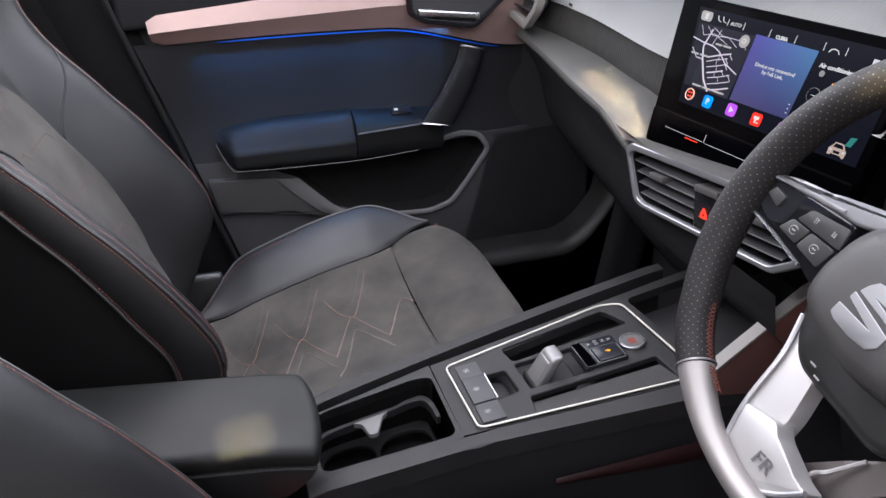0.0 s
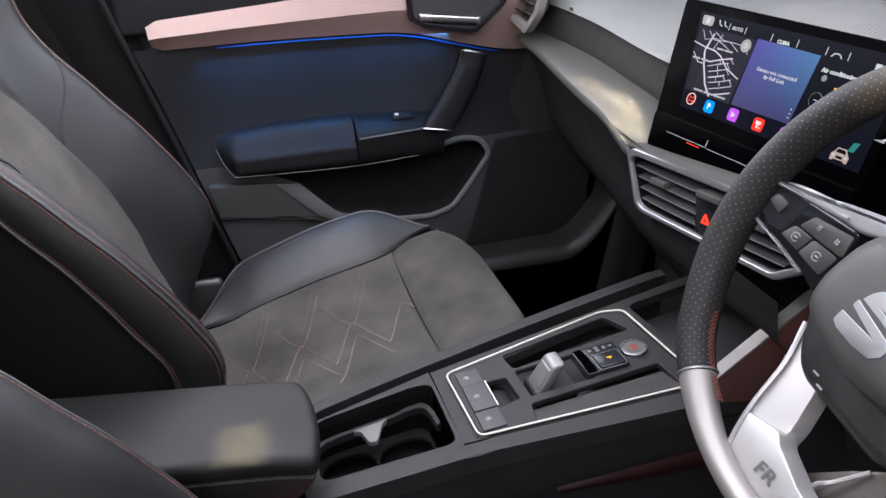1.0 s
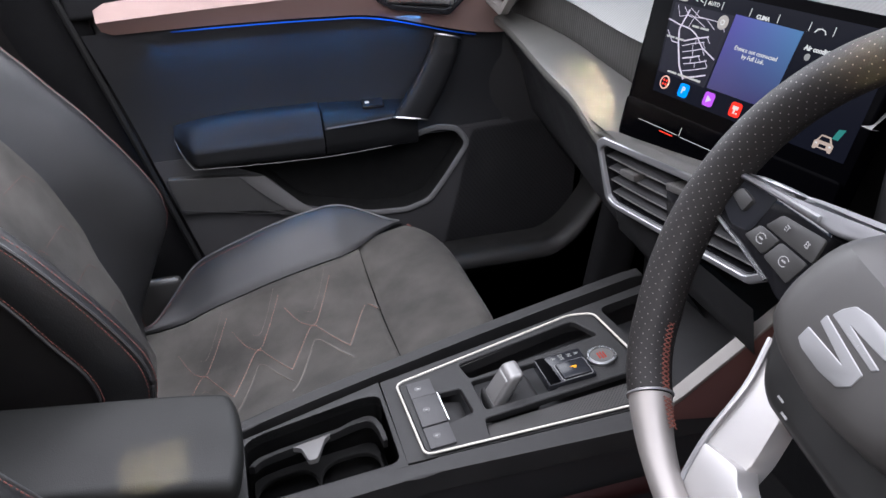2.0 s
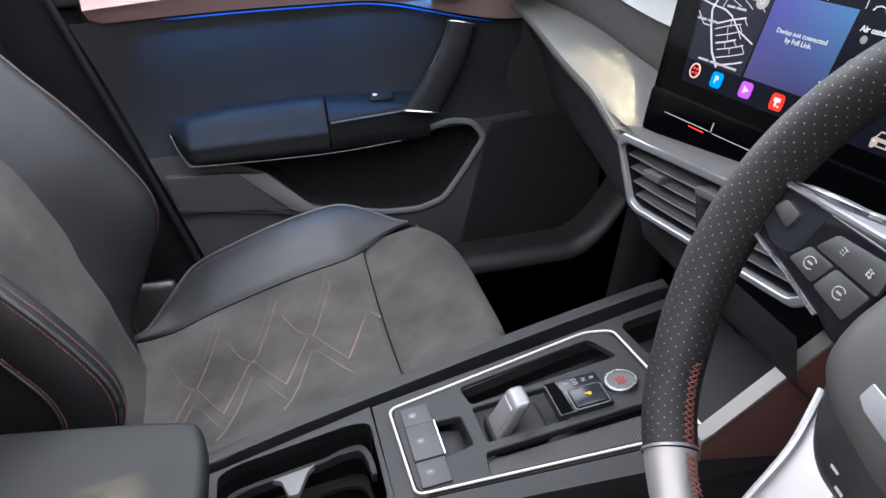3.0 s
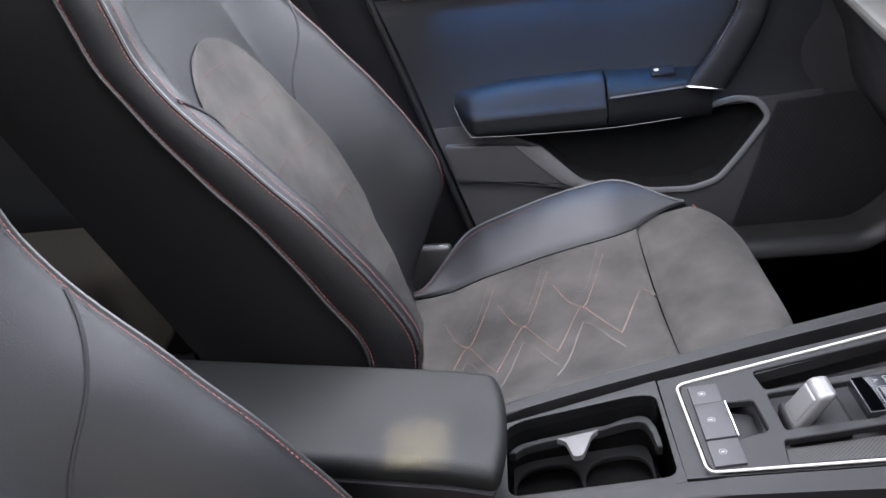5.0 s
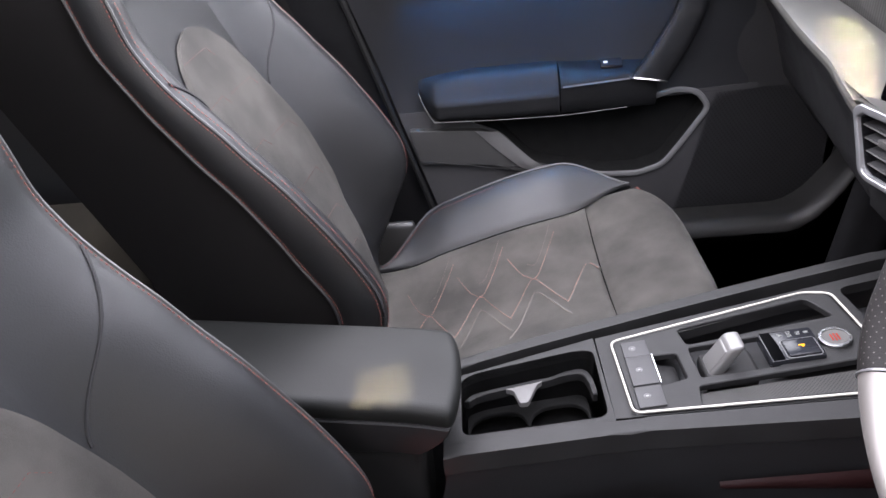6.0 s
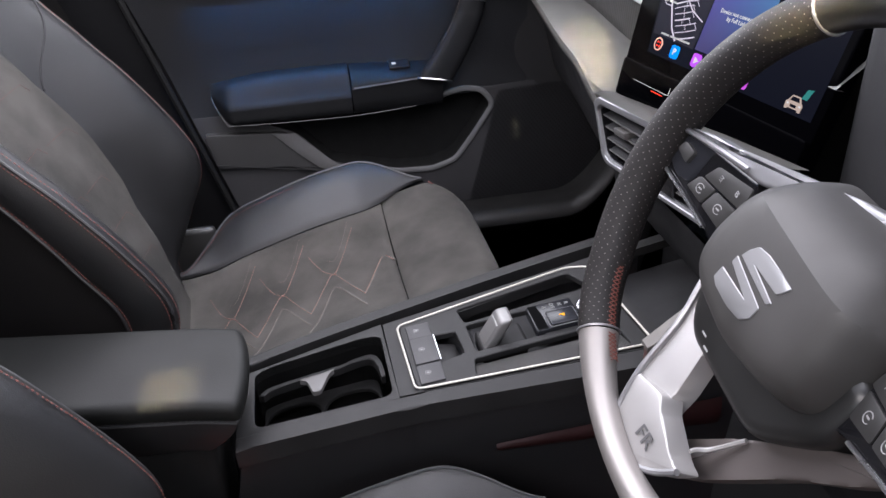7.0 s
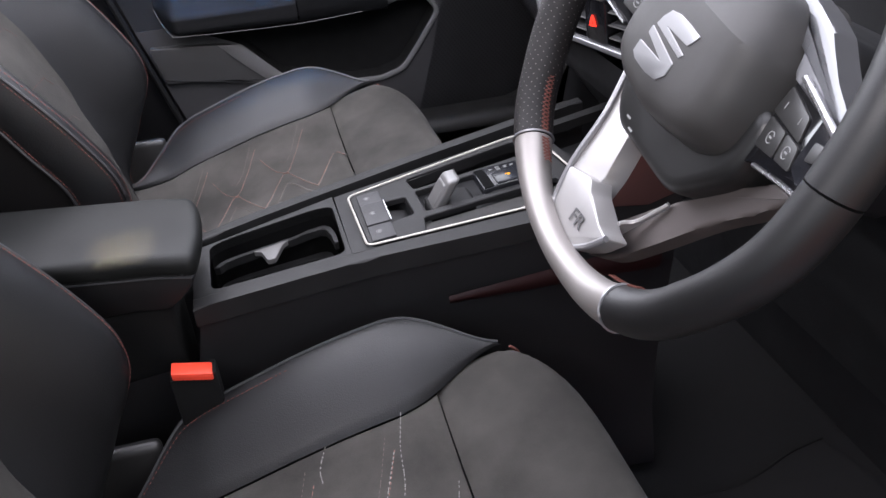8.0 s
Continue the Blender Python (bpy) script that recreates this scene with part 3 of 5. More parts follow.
        part("side_panel", sheet(flank_back, 48, 10, 0.004), LEATHER_DARK, ob, "matt black seat side panel")
        for outer in (0, 1):
            line = [flank((0.012 + 0.97 * i / 70), 0.985 * outer + 0.004) for i in range(71)]
            part("piping", tube([p + Vector((0, side * 0.001, 0)) for p in line], 0.0020, 6), LEATHER, b)
            if outer:
                sewn = [flank(0.012 + 0.97 * i / 70, 0.93) for i in range(71)]
            else:
                sewn = [back_skin(p.z, side * (back_width(p.z) * 0.955), 0.0010) for p in line]
                sewn = [Vector((p.x, p.y, p.z)) for p in sewn]
                second = [flank(0.012 + 0.97 * i / 70, 0.09) for i in range(71)]
                part("stitching", stitches([p + Vector((0.0004, side * 0.0012, 0.0004)) for p in second], 0.0032, 0.0016, 0.0007), SEAM_THREAD, b, "red contrast stitching", kind="stuff")
            part("stitching", stitches([p + Vector((0.0006, side * 0.0010 * outer, 0.0006)) for p in sewn], 0.0032, 0.0016, 0.0007), SEAM_THREAD, b, "red contrast stitching", kind="stuff")

    def back_shell(u, v):
        z = 0.15 + 0.85 * u
        w = back_width(z) * 0.985 - 0.020
        o = (2 * v - 1) * w
        return Vector((back_line(z) - 0.150 + 0.06 * smooth_step(0.72, 0.95, z) - 0.02 * (1 - (o / w) ** 2), o, z))

    part("seat_back_shell", sheet(back_shell, 24, 12, 0.006), LEATHER_DARK, ob)

    def pad(u, v):
        z = 0.20 + 0.5158 * u
        w = insert_width(z)
        o = (2 * v - 1) * w
        return back_skin(z, o, 0.0022 + 0.0040 * pinch(min(u, 0.985), v, 0.012, 0.03))

    part("backrest_insert", sheet(pad, 72, 32, 0.003), SUEDE, ob, "charcoal suede backrest centre with sewn ribs")
    for z0, o0, o1, dz in ((0.690, -0.075, 0.030, -0.004), (0.640, -0.118, -0.020, -0.004), (0.630, -0.005, 0.095, -0.006), (0.572, -0.100, 0.000, -0.005), (0.560, 0.015, 0.110, -0.008), (0.500, -0.090, 0.000, -0.005), (0.488, 0.010, 0.100, -0.008), (0.430, 0.000, 0.095, -0.010), (0.372, 0.010, 0.090, -0.010)):
        line = []
        for k in range(15):
            t = k / 14
            z, o = z0 + dz * t - 0.014 * max(0, t - 0.86) / 0.14, o0 + (o1 - o0) * t
            line.append(back_skin(z, o, 0.0068))
        part("rib_seam", stitches(line, 0.0032, 0.0024, 0.0004), RED_THREAD, ob, kind="stuff")
        part("rib_welt", tube([p + Vector((-0.0022, 0, -0.0030)) for p in line], 0.0020, 6), SUEDE, ob)
    hinge = part("hinge_cover", box(-0.380, -0.248, 0.232, 0.250, 0.16, 0.302, 0.010, 3), PAD_KEY, ob, "grey plastic hinge cover")
    part("hinge_bolt", tube([Vector((-0.326, 0.166, 0.284)), Vector((-0.330, 0.176, 0.288))], 0.0045, 10), CHROME, hinge)
    for side in (1, -1):
        seam = [back_skin(0.600 + 0.116 * k / 24, side * (0.132 + 0.092 * (k / 24) ** 1.3), 0.0006) for k in range(25)]
        part("upper_seam", tube(seam, 0.0016, 6), MATTE, ob)

    # headrest, formed in one with the back
    def head(u, v):
        z = 0.985 + 0.15 * u
        q = 2 * math.pi * v
        return Vector((back_line(z) - 0.010 + 0.05 * math.cos(q), (0.150 - 0.05 * u) * math.sin(q), z))

    part("headrest", sheet(head, 12, 28, 0.003), LEATHER, ob)
    return ob


passenger_seat = seat("passenger_seat", "black leather and suede sports seat with red stitching")
passenger_seat.matrix_basis = pose(0, 0.346, 0)
driver_seat = copy_thing(passenger_seat, pose(0.001, -0.357, -0.043))
driver_seat.name = "driver_seat"
tagged(driver_seat, "black leather and suede driver's seat behind the wheel")
# pale quilting on the worn front half of the driver's cushion
for run in ([(-0.077, 0.157), (-0.086, 0.138), (-0.086, 0.121)], [(0.002, 0.160), (-0.007, 0.126), (-0.011, 0.092), (-0.017, 0.070)], [(-0.014, 0.124), (-0.028, 0.089), (-0.033, 0.074)], [(0.036, 0.070), (0.028, 0.044), (0.020, 0.028)]):
    pts = [Vector((p.x - 0.006, p.y, cushion_top(p.x - 0.006, p.y) + 0.0014)) for p in curve_points([(*q, 0) for q in run], 8)]
    part("quilt_seam", stitches(pts, 0.003, 0.002, 0.0006), PALE_THREAD, driver_seat, "pale dashed stitching", kind="stuff")

# driver's footwell mat
mat_edge = [(0.26, -0.172), (0.343, -0.175), (0.414, -0.178), (0.471, -0.167), (0.526, -0.149), (0.580, -0.140)]
floor_mat = thing("floor_mat", "black carpet floor mat with a stitched edge", "floor mat", at=(0, 0, 0))
part("carpet", prism(mat_edge + [(0.600, -0.20), (0.600, -0.58), (0.20, -0.60), (0.16, -0.56), (0.16, -0.20)], 0.0, 0.009, lambda p: Vector(p), 0.002, 1), CARPET, floor_mat)
part("stitched_edge", tube(curve_points([(x, y, 0.0095) for x, y in mat_edge], 6), 0.0018, 6), PLASTIC_GREY, floor_mat, "dull grey bound edge")

# rear bench seen past the front seat
rear = thing("rear_bench", "dark rear bench with an olive-grey seat base", "car seat", at=(-1.05, 0.1, 0.0))
part("bench_cushion", box(-0.28, 0.28, -0.62, 0.58, 0.12, 0.36, 0.05, 4), BEIGE, rear)
part("bench_back", box(-0.42, -0.28, -0.62, 0.58, 0.20, 0.92, 0.05, 4), LEATHER, rear)

# ---- centre console ----


def con(p):
    """Console coordinates: along, across, above its sloping top."""
    return Vector((p.x, p.y, 0.402 + 0.10 * p.x + p.z))


FAR_SIDE = [(-0.46, 0.062), (-0.19, 0.0670), (-0.148, 0.0755), (-0.093, 0.0885), (-0.009, 0.1044), (0.104, 0.1253), (0.217, 0.1435), (0.32, 0.1585), (0.45, 0.172)]


def far_y(x):
    return (lerp_table(FAR_SIDE, x - 0.02) + lerp_table(FAR_SIDE, x) + lerp_table(FAR_SIDE, x + 0.02)) / 3


def near_y(x):
    return -0.080 - 0.105 * max(x, 0)


console = thing("centre_console", "black centre console with silver-edged gear panel", "console")


def side_wall(sign):
    def fn(u, v):
        x = -0.46 + 0.80 * u
        y = (far_y(x) if sign > 0 else near_y(x)) - sign * (0.004 + 0.018 * smooth_step(0.0, 0.6, v))
        zt = 0.402 + 0.10 * x - 0.012
        if x < -0.185:
            zt -= 0.055
        return Vector((x, y + sign * 0.02 * smooth_step(0.75, 1.0, v), zt * (1 - v) + 0.02 * v))
    return fn


part("side_wall", sheet(side_wall(1), 60, 16, 0.006), PLASTIC, console)
part("side_wall", sheet(side_wall(-1), 60, 16, 0.006), PLASTIC, console)
# thin strip that paints a red reflection on the glossy side wall
part("side_reflection", sheet(lambda u, v: Vector((0.08 + 0.24 * u, near_y(0.08 + 0.24 * u) + 0.0005 - 0.003 * math.sin(math.pi * v), 0.337 + 0.022 * u + (0.005 + 0.013 * u) * (v - 0.5) * 2)), 20, 6, 0.003), ROSE, console, "broad dark red streak painted as a reflection")

rail_x = [-0.185 + 0.52 * i / 26 for i in range(27)]
part("rail", prism([(x, far_y(x)) for x in rail_x] + [(x, far_y(x) - 0.0165) for x in rail_x[::-1]], -0.02, 0.004, con, 0.003), PLASTIC_GREY, console)
part("rail", prism([(x, near_y(x)) for x in rail_x] + [(x, near_y(x) + 0.019 + 0.03 * max(x, 0)) for x in rail_x[::-1]], -0.02, 0.003, con, 0.003), PLASTIC_GREY, console)

def curve_flat(points):
    """The same line in the plane, rounded."""
    return [(p.x, p.y) for p in curve_points([(*q, 0) for q in points], 5)]


cup_hole = round_poly([(-0.166, -0.050), (-0.166, 0.038), (-0.150, 0.0462), (-0.040, 0.0605), (-0.0205, 0.0565), (-0.0205, -0.050)], 0.012, 6)
part("cup_panel", prism([(-0.185, -0.062), (-0.185, 0.0425), (-0.123, 0.0550), (-0.0165, 0.0790), (-0.0145, -0.062)], -0.012, 0.0, con, 0.0015, 2, [cup_hole]), PLASTIC_GREY, console)
well = bmesh.new()
ring = [[well.verts.new(con(Vector((u, v, w)))) for u, v in cup_hole] for w in (-0.001, -0.075)]
for i in range(len(cup_hole)):
    well.faces.new((ring[0][i - 1], ring[0][i], ring[1][i], ring[1][i - 1]))
well.faces.new(ring[1])
bmesh.ops.solidify(well, geom=well.faces[:], thickness=0.003)
# well and insert take near-black, which paints in the shade of the cup recess
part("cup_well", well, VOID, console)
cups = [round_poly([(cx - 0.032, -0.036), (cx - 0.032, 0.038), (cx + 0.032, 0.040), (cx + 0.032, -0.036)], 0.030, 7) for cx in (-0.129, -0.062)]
part("cup_insert", prism(round_poly([(-0.163, -0.046), (-0.163, 0.049), (-0.028, 0.053), (-0.027, -0.046)], 0.016, 5), -0.060, -0.055, con, 0.001, 1, cups), VOID, console, "cup holder insert with two wells, shade coloured near black")
part("cup_tab", prism(round_poly([(-0.120, 0.0365), (-0.076, 0.0420), (-0.0845, 0.0350), (-0.0955, 0.009), (-0.1045, 0.0095), (-0.110, 0.0310)], 0.003, 3), -0.0255, -0.0195, con, 0.001), LIGHT_TAB, console, "pale grey triangular rubber tab")
lip_far = [(-0.165, 0.026), (-0.152, 0.0365), (-0.117, 0.0408), (-0.072, 0.0465), (-0.040, 0.0540), (-0.028, 0.0480), (-0.0235, 0.030), (-0.0225, 0.008)]
lip_near = [(-0.0270, 0.008), (-0.0290, 0.028), (-0.0340, 0.0430), (-0.046, 0.0462), (-0.076, 0.0405), (-0.118, 0.0355), (-0.148, 0.0310), (-0.159, 0.024)]
part("cup_lip", prism(curve_flat(lip_far) + curve_flat(lip_near), -0.030, -0.020, con, 0.001, 1), PLASTIC_GREY, console, "grey moulded ledge inside the cup holder", smooth=False)
for dv in (0.0, -0.0075):
    part("cup_clip", box(-0.160, -0.122, -0.037 + dv, -0.034 + dv, -0.040, -0.036, 0.0015, 2, lambda p: con(Vector((p.x, p.y + 0.2 * (p.x + 0.14), p.z)))), MID_GREY, console, "small grey clip")

slot_far = round_poly([(0.073, 0.070), (0.218, 0.092), (0.234, 0.055), (0.077, 0.041)], 0.006, 4)
slot_near = round_poly([(0.073, -0.026), (0.232, -0.019), (0.236, -0.0640), (0.069, -0.0530)], 0.004, 4)
hole_brake = round_poly([(0.037, 0.031), (0.063, 0.030), (0.065, -0.012), (0.037, -0.018)], 0.004, 3)
hole_lever = round_poly([(0.077, 0.036), (0.158, 0.038), (0.158, -0.013), (0.078, -0.014)], 0.004, 3)
gear_outline = round_poly([(0.002, 0.0625), (0.215, 0.1005), (0.243, 0.094), (0.256, -0.070), (0.005, -0.0525)], 0.012, 5)
part("gear_panel", prism(gear_outline, -0.006, 0.001, con, 0.001, 1, [slot_far, slot_near, hole_brake, hole_lever]), PLASTIC_GREY, console, "dark grey gear panel with slots and buttons")
front_plate = [(-0.0145, -0.0535), (-0.0145, 0.0792), (0.42, 0.1430), (0.42, -0.086)]
bay_hole = round_poly([(0.258, 0.106), (0.40, 0.123), (0.40, -0.066), (0.274, -0.058)], 0.012, 5)
part("front_panel", prism(front_plate, -0.014, -0.002, con, 0.0, 1, [round_poly([(0.012, 0.056), (0.215, 0.094), (0.245, 0.084), (0.245, -0.062), (0.012, -0.047)], 0.01, 4), bay_hole]), PLASTIC_GREY, console)
part("panel_floor", prism([(0.004, -0.060), (0.004, 0.064), (0.25, 0.100), (0.25, -0.070)], -0.034, -0.030, con), MATTE, console)
sil = [con(Vector((u, v, 0.0022))) for u, v in round_poly([(0.000, 0.0635), (0.218, 0.1025), (0.2455, 0.094), (0.2585, -0.072), (0.003, -0.0535)], 0.009, 6)]
part("silver_edge", tube(sil, 0.0013, 8, closed=True), MID_SILVER, console, "thin bright silver edging")
for y0, y1, k in ((0.031, 0.0575, 0), (-0.0165, 0.0300, 1), (-0.0490, -0.0175, 2)):
    b = part("button", box(0.0095, 0.0365, y0, y1, 0.0, 0.0045 - 0.001 * (k != 1), 0.0015, 2, con), PLASTIC, console)
    cy = (y0 + y1) / 2
    ring_pts = [con(Vector((0.020 + 0.0032 * math.cos(q), cy + 0.0032 * math.sin(q), 0.0049 - 0.001 * (k != 1)))) for q in [2 * math.pi * j / 12 for j in range(12)]]
    part("symbol", tube(ring_pts, 0.00035, 4, closed=True), DIM_PRINT, b)
    part("symbol", box(0.0185, 0.0215, cy - 0.001, cy + 0.001, 0.0044 - 0.001 * (k != 1), 0.0050 - 0.001 * (k != 1), 0, 1, con), DIM_PRINT, b)
part("button_edge", tube([con(Vector((0.0375, y, 0.0035))) for y in (-0.0165, 0.030)], 0.0011, 6), CHROME, console)
part("brake_ramp", box(0.038, 0.063, -0.014, 0.030, -0.028, -0.012, 0.004, 2, lambda p: con(Vector((p.x, p.y, p.z - 0.3 * (p.x - 0.05))))), PLASTIC_GREY, console)
part("knurled_mat", sheet(lambda u, v: con(Vector((0.070 + 0.166 * u, -0.0300 + 0.003 * u - (0.0235 + 0.0135 * u) * v, -0.0060 + 0.0050 * v))), 24, 6, 0.003), KNURL, console, "knurled grey slot liner")

# gear lever
lever = part("lever_boot", box(0.086, 0.140, -0.009, 0.033, -0.026, -0.006, 0.006, 3, lambda p: con(Vector((p.x, p.y, p.z - 0.25 * (p.x - 0.13) ** 1 if p.x > 0.13 else p.z)))), PLASTIC_GREY, console)


def lever_top(p):
    """The lever leans ahead and narrows upwards."""
    k = p.z / 0.03
    return con(Vector((p.x + 0.020 * k - 0.0010 * k * k, 0.012 + (p.y - 0.012) * (1 - 0.08 * k), p.z)))


blade = box(0.0935, 0.1095, -0.0050, 0.0265, -0.012, 0.0235, 0.0055, 4)
bmesh.ops.subdivide_edges(blade, edges=[e for e in blade.edges if e.calc_length() > 0.012], cuts=3)
for v in blade.verts:
    v.co = lever_top(v.co)
part("gear_lever", blade, LEVER_GREY, console, "satin silver gear selector")
part("lever_face", box(0.0923, 0.100, -0.0020, 0.0235, -0.004, 0.0185, 0.0020, 3, lever_top), LEVER_GREY, console)
gate = part("selector_plate", box(0.148, 0.201, -0.012, 0.036, -0.006, 0.0060, 0.0025, 2, con), PLATE_GREY, console, "gloss black selector plate with lit letters")
part("plate_front", prism([(0.1495, -0.0105), (0.1495, 0.0345), (0.159, 0.0345), (0.161, 0.018), (0.161, -0.0105)], 0.005, 0.0064, con), GLASS, gate)
flat_m = Matrix.Rotation(radians(-90), 4, "Z")
for txt, x in (("A", 0.1675), ("D/S", 0.1765), ("N", 0.1855), ("R", 0.1935)):
    text_part("letter", txt, 0.0066, Matrix.Translation(con(Vector((x, 0.0275, 0.0062)))) @ Matrix.Rotation(radians(-5.7), 4, "Y") @ flat_m, DIM_GLOW, gate)
park = part("park_button", box(0.1655, 0.1965, -0.0095, 0.0165, 0.004, 0.0085, 0.0018, 2, con), PLATE_GREY, console, "black parking button with an amber letter")
text_part("letter", "P", 0.0085, Matrix.Translation(con(Vector((0.181, 0.004, 0.0088)))) @ Matrix.Rotation(radians(-5.7), 4, "Y") @ flat_m, AMBER_GLOW, park)

part("button_outline", tube([con(Vector((u, v, 0.0064))) for u, v in round_poly([(0.1640, -0.0110), (0.1640, 0.0180), (0.1980, 0.0180), (0.1980, -0.0110)], 0.004, 3)], 0.0006, 5, closed=True), MID_GREY, park)


def disc(cx, cy, r0, r1, w0, w1, seg=28, to=con):
    """A round cap or ring, centred in console coordinates."""
    bm = bmesh.new()
    prof = [(r0, w0), (r1, w0), (r1, w1 - 0.0006), (r1 - 0.0006, w1), (r0, w1)] if r0 else [(r1, w0), (r1, w1 - 0.0006), (r1 - 0.0006, w1)]
    rings = [[bm.verts.new(to(Vector((cx + r * math.cos(q), cy + r * math.sin(q), w)))) for q in (2 * math.pi * k / seg for k in range(seg))] for r, w in prof]
    pairs = list(zip(rings, rings[1:])) + ([(rings[-1], rings[0])] if r0 else [])
    for A, B in pairs:
        for k in range(seg):
            bm.faces.new((A[k - 1], A[k], B[k], B[k - 1]))
    if not r0:
        bm.faces.new(rings[-1])
        bm.faces.new(rings[0][::-1])
    return bm


start = part("start_button", disc(0.2185, 0.0145, 0, 0.0135, -0.002, 0.0045), SOFT_GREY, console, "round start button with a red mark")
part("ring", disc(0.2185, 0.0145, 0.0130, 0.0160, -0.001, 0.0055), CHROME, start)
for j in range(3):
    part("symbol", box(0.2145 + 0.0032 * j, 0.2160 + 0.0032 * j, 0.0095 - 0.001 * (j == 1), 0.0195 + 0.001 * (j == 1), 0.0046, 0.0052, 0, 1, con), DIM_RED, start)
# tray ahead of the gear panel
part("tray", prism(round_poly([(0.264, 0.110), (0.50, 0.135), (0.50, -0.075), (0.270, -0.062)], 0.01, 4), -0.045, -0.040, con), MATTE, console, "black rubber tray before the gear panel")
part("tray_wall", prism([(0.254, 0.105), (0.258, 0.108), (0.274, -0.060), (0.270, -0.062)], -0.045, -0.003, con), MATTE, console)
def cheek_map(p):
    return Vector((p.x, -0.092 - p.z - 0.12 * (p.x - 0.2), p.y))


# cheek with the red reflection painted in as base colour
part("cheek", prism([(0.234, 0.430), (0.234, 0.452), (0.240, 0.458), (0.335, 0.545), (0.420, 0.600), (0.420, 0.470), (0.300, 0.425)], 0.0, 0.010, cheek_map, 0.002, 2), CHEEK, console, "glossy side of the console front, red reflection in its colour")
part("cheek_edge", prism([(0.232, 0.454), (0.240, 0.461), (0.335, 0.548), (0.420, 0.603), (0.420, 0.600), (0.335, 0.544), (0.240, 0.456), (0.232, 0.449)], -0.002, 0.013, cheek_map, 0.001, 1), EDGE_SILVER, console, "grey edge of the console front")

# armrest
def rest_shape(p):
    k = (p.x + 0.165) / -0.35
    nose = max(0.0, (p.x + 0.215) / 0.055)
    across = abs(p.y + 0.025) / 0.067
    return Vector((p.x - 0.010 * nose * across ** 2.5, p.y + 0.046 * k, p.z + 0.012 * math.cos((p.y + 0.025) * 16) - 0.012 + 0.012 * k - 0.003 * nose ** 2))


lid = box(-0.50, -0.162, -0.092, 0.042, 0.437, 0.460, 0.011, 6)
bmesh.ops.subdivide_edges(lid, edges=[e for e in lid.edges if e.calc_length() > 0.05], cuts=8)
for v in lid.verts:
    v.co = rest_shape(v.co)
rest = part("armrest", lid, ARM_LEATHER, console, "padded black leather centre armrest")
skirt = box(-0.50, -0.165, -0.0905, 0.0405, 0.388, 0.440, 0.004, 3)
bmesh.ops.subdivide_edges(skirt, edges=[e for e in skirt.edges if e.calc_length() > 0.03], cuts=6)
for v in skirt.verts:
    d = max(0.0, (0.440 - v.co.z) / 0.052)
    front = smooth_step(-0.30, -0.163, v.co.x)
    v.co = rest_shape(v.co) + Vector((-0.034 * d ** 1.6 * front, (0.010 if v.co.y < 0 else -0.010) * d ** 2, 0.012 * d * front))
part("skirt", skirt, PAD_SIDE, rest, "dark leather side of the armrest")
base = box(-0.50, -0.205, -0.070, 0.032, 0.25, 0.392, 0.012, 3)
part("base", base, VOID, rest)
seam_y = [Vector((-0.49 + 0.323 * i / 20, -0.0922, 0.4395)) for i in range(21)]
part("seam", tube([rest_shape(p) for p in seam_y], 0.0013, 6), MATTE, rest)
part("seam", stitches([rest_shape(p + Vector((0, -0.0006, 0.0035))) for p in seam_y], 0.0036, 0.0022, 0.0005), MATTE, rest)

# belt buckles beside the seats
for y, x, z, nm in ((-0.104, -0.197, 0.330, 1), (0.108, -0.36, 0.26, 0)):
    bk = thing("belt_buckle", "black belt buckle with a red release button", "buckle", "belt buckles", at=(x, y, z))
    part("housing", box(-0.024, 0.023, -0.012, 0.012, -0.11, 0.000, 0.004, 2), VOID, bk)
    part("release_button", box(-0.020, 0.019, -0.0145, 0.005, -0.003, 0.006, 0.002, 2, lambda p: Vector((p.x, p.y, p.z - 0.25 * p.x))), BUCKLE_RED, bk, "bright red release button")
# ---- passenger's door ----
door = thing("passenger_door", "black door panel with silver trim and blue light strip", "car door")


def dmap(y):
    """Door coordinates: along, up, towards the cabin from the depth y."""
    return lambda p: Vector((p.x, y - p.z, p.y))


def rear_edge(z):
    return -0.221 - 0.29 * (z - 0.286)


def panel_y(x, z):
    return 0.735 - 0.016 * smooth_step(0.45, 0.70, z) + 0.02 * smooth_step(0.15, 0.5, x)


pocket_line = [(-0.205, 0.436), (0.165, 0.434), (0.200, 0.446), (0.232, 0.452), (0.269, 0.444), (0.291, 0.413), (0.247, 0.353), (0.211, 0.309), (0.165, 0.296), (0.100, 0.299), (0.012, 0.320), (-0.028, 0.334), (-0.058, 0.368), (-0.086, 0.399), (-0.150, 0.428)]
pocket_hole = round_poly(pocket_line, 0.014, 4)
low = [(rear_edge(0.10), 0.10), (0.60, 0.10), (0.60, 0.445), (0.40, 0.448), (rear_edge(0.448), 0.448)]
part("lower_panel", prism(low, 0.0, 0.006, lambda p: Vector((p.x, panel_y(p.x, p.y) - p.z, p.y)), 0, 1, [pocket_hole]), PLASTIC, door, "grained black lower door panel", smooth=False)
part("upper_panel", sheet(lambda u, v: Vector((rear_edge(0.44 + 0.23 * v) * (1 - u) + 0.36 * u, panel_y(rear_edge(0.5) * (1 - u) + 0.36 * u, 0.44 + 0.23 * v) - 0.006 + 0.010 * math.sin(math.pi * v), 0.44 + 0.23 * v)), 24, 14, 0.005), LEATHERETTE, door, "black leatherette door insert")
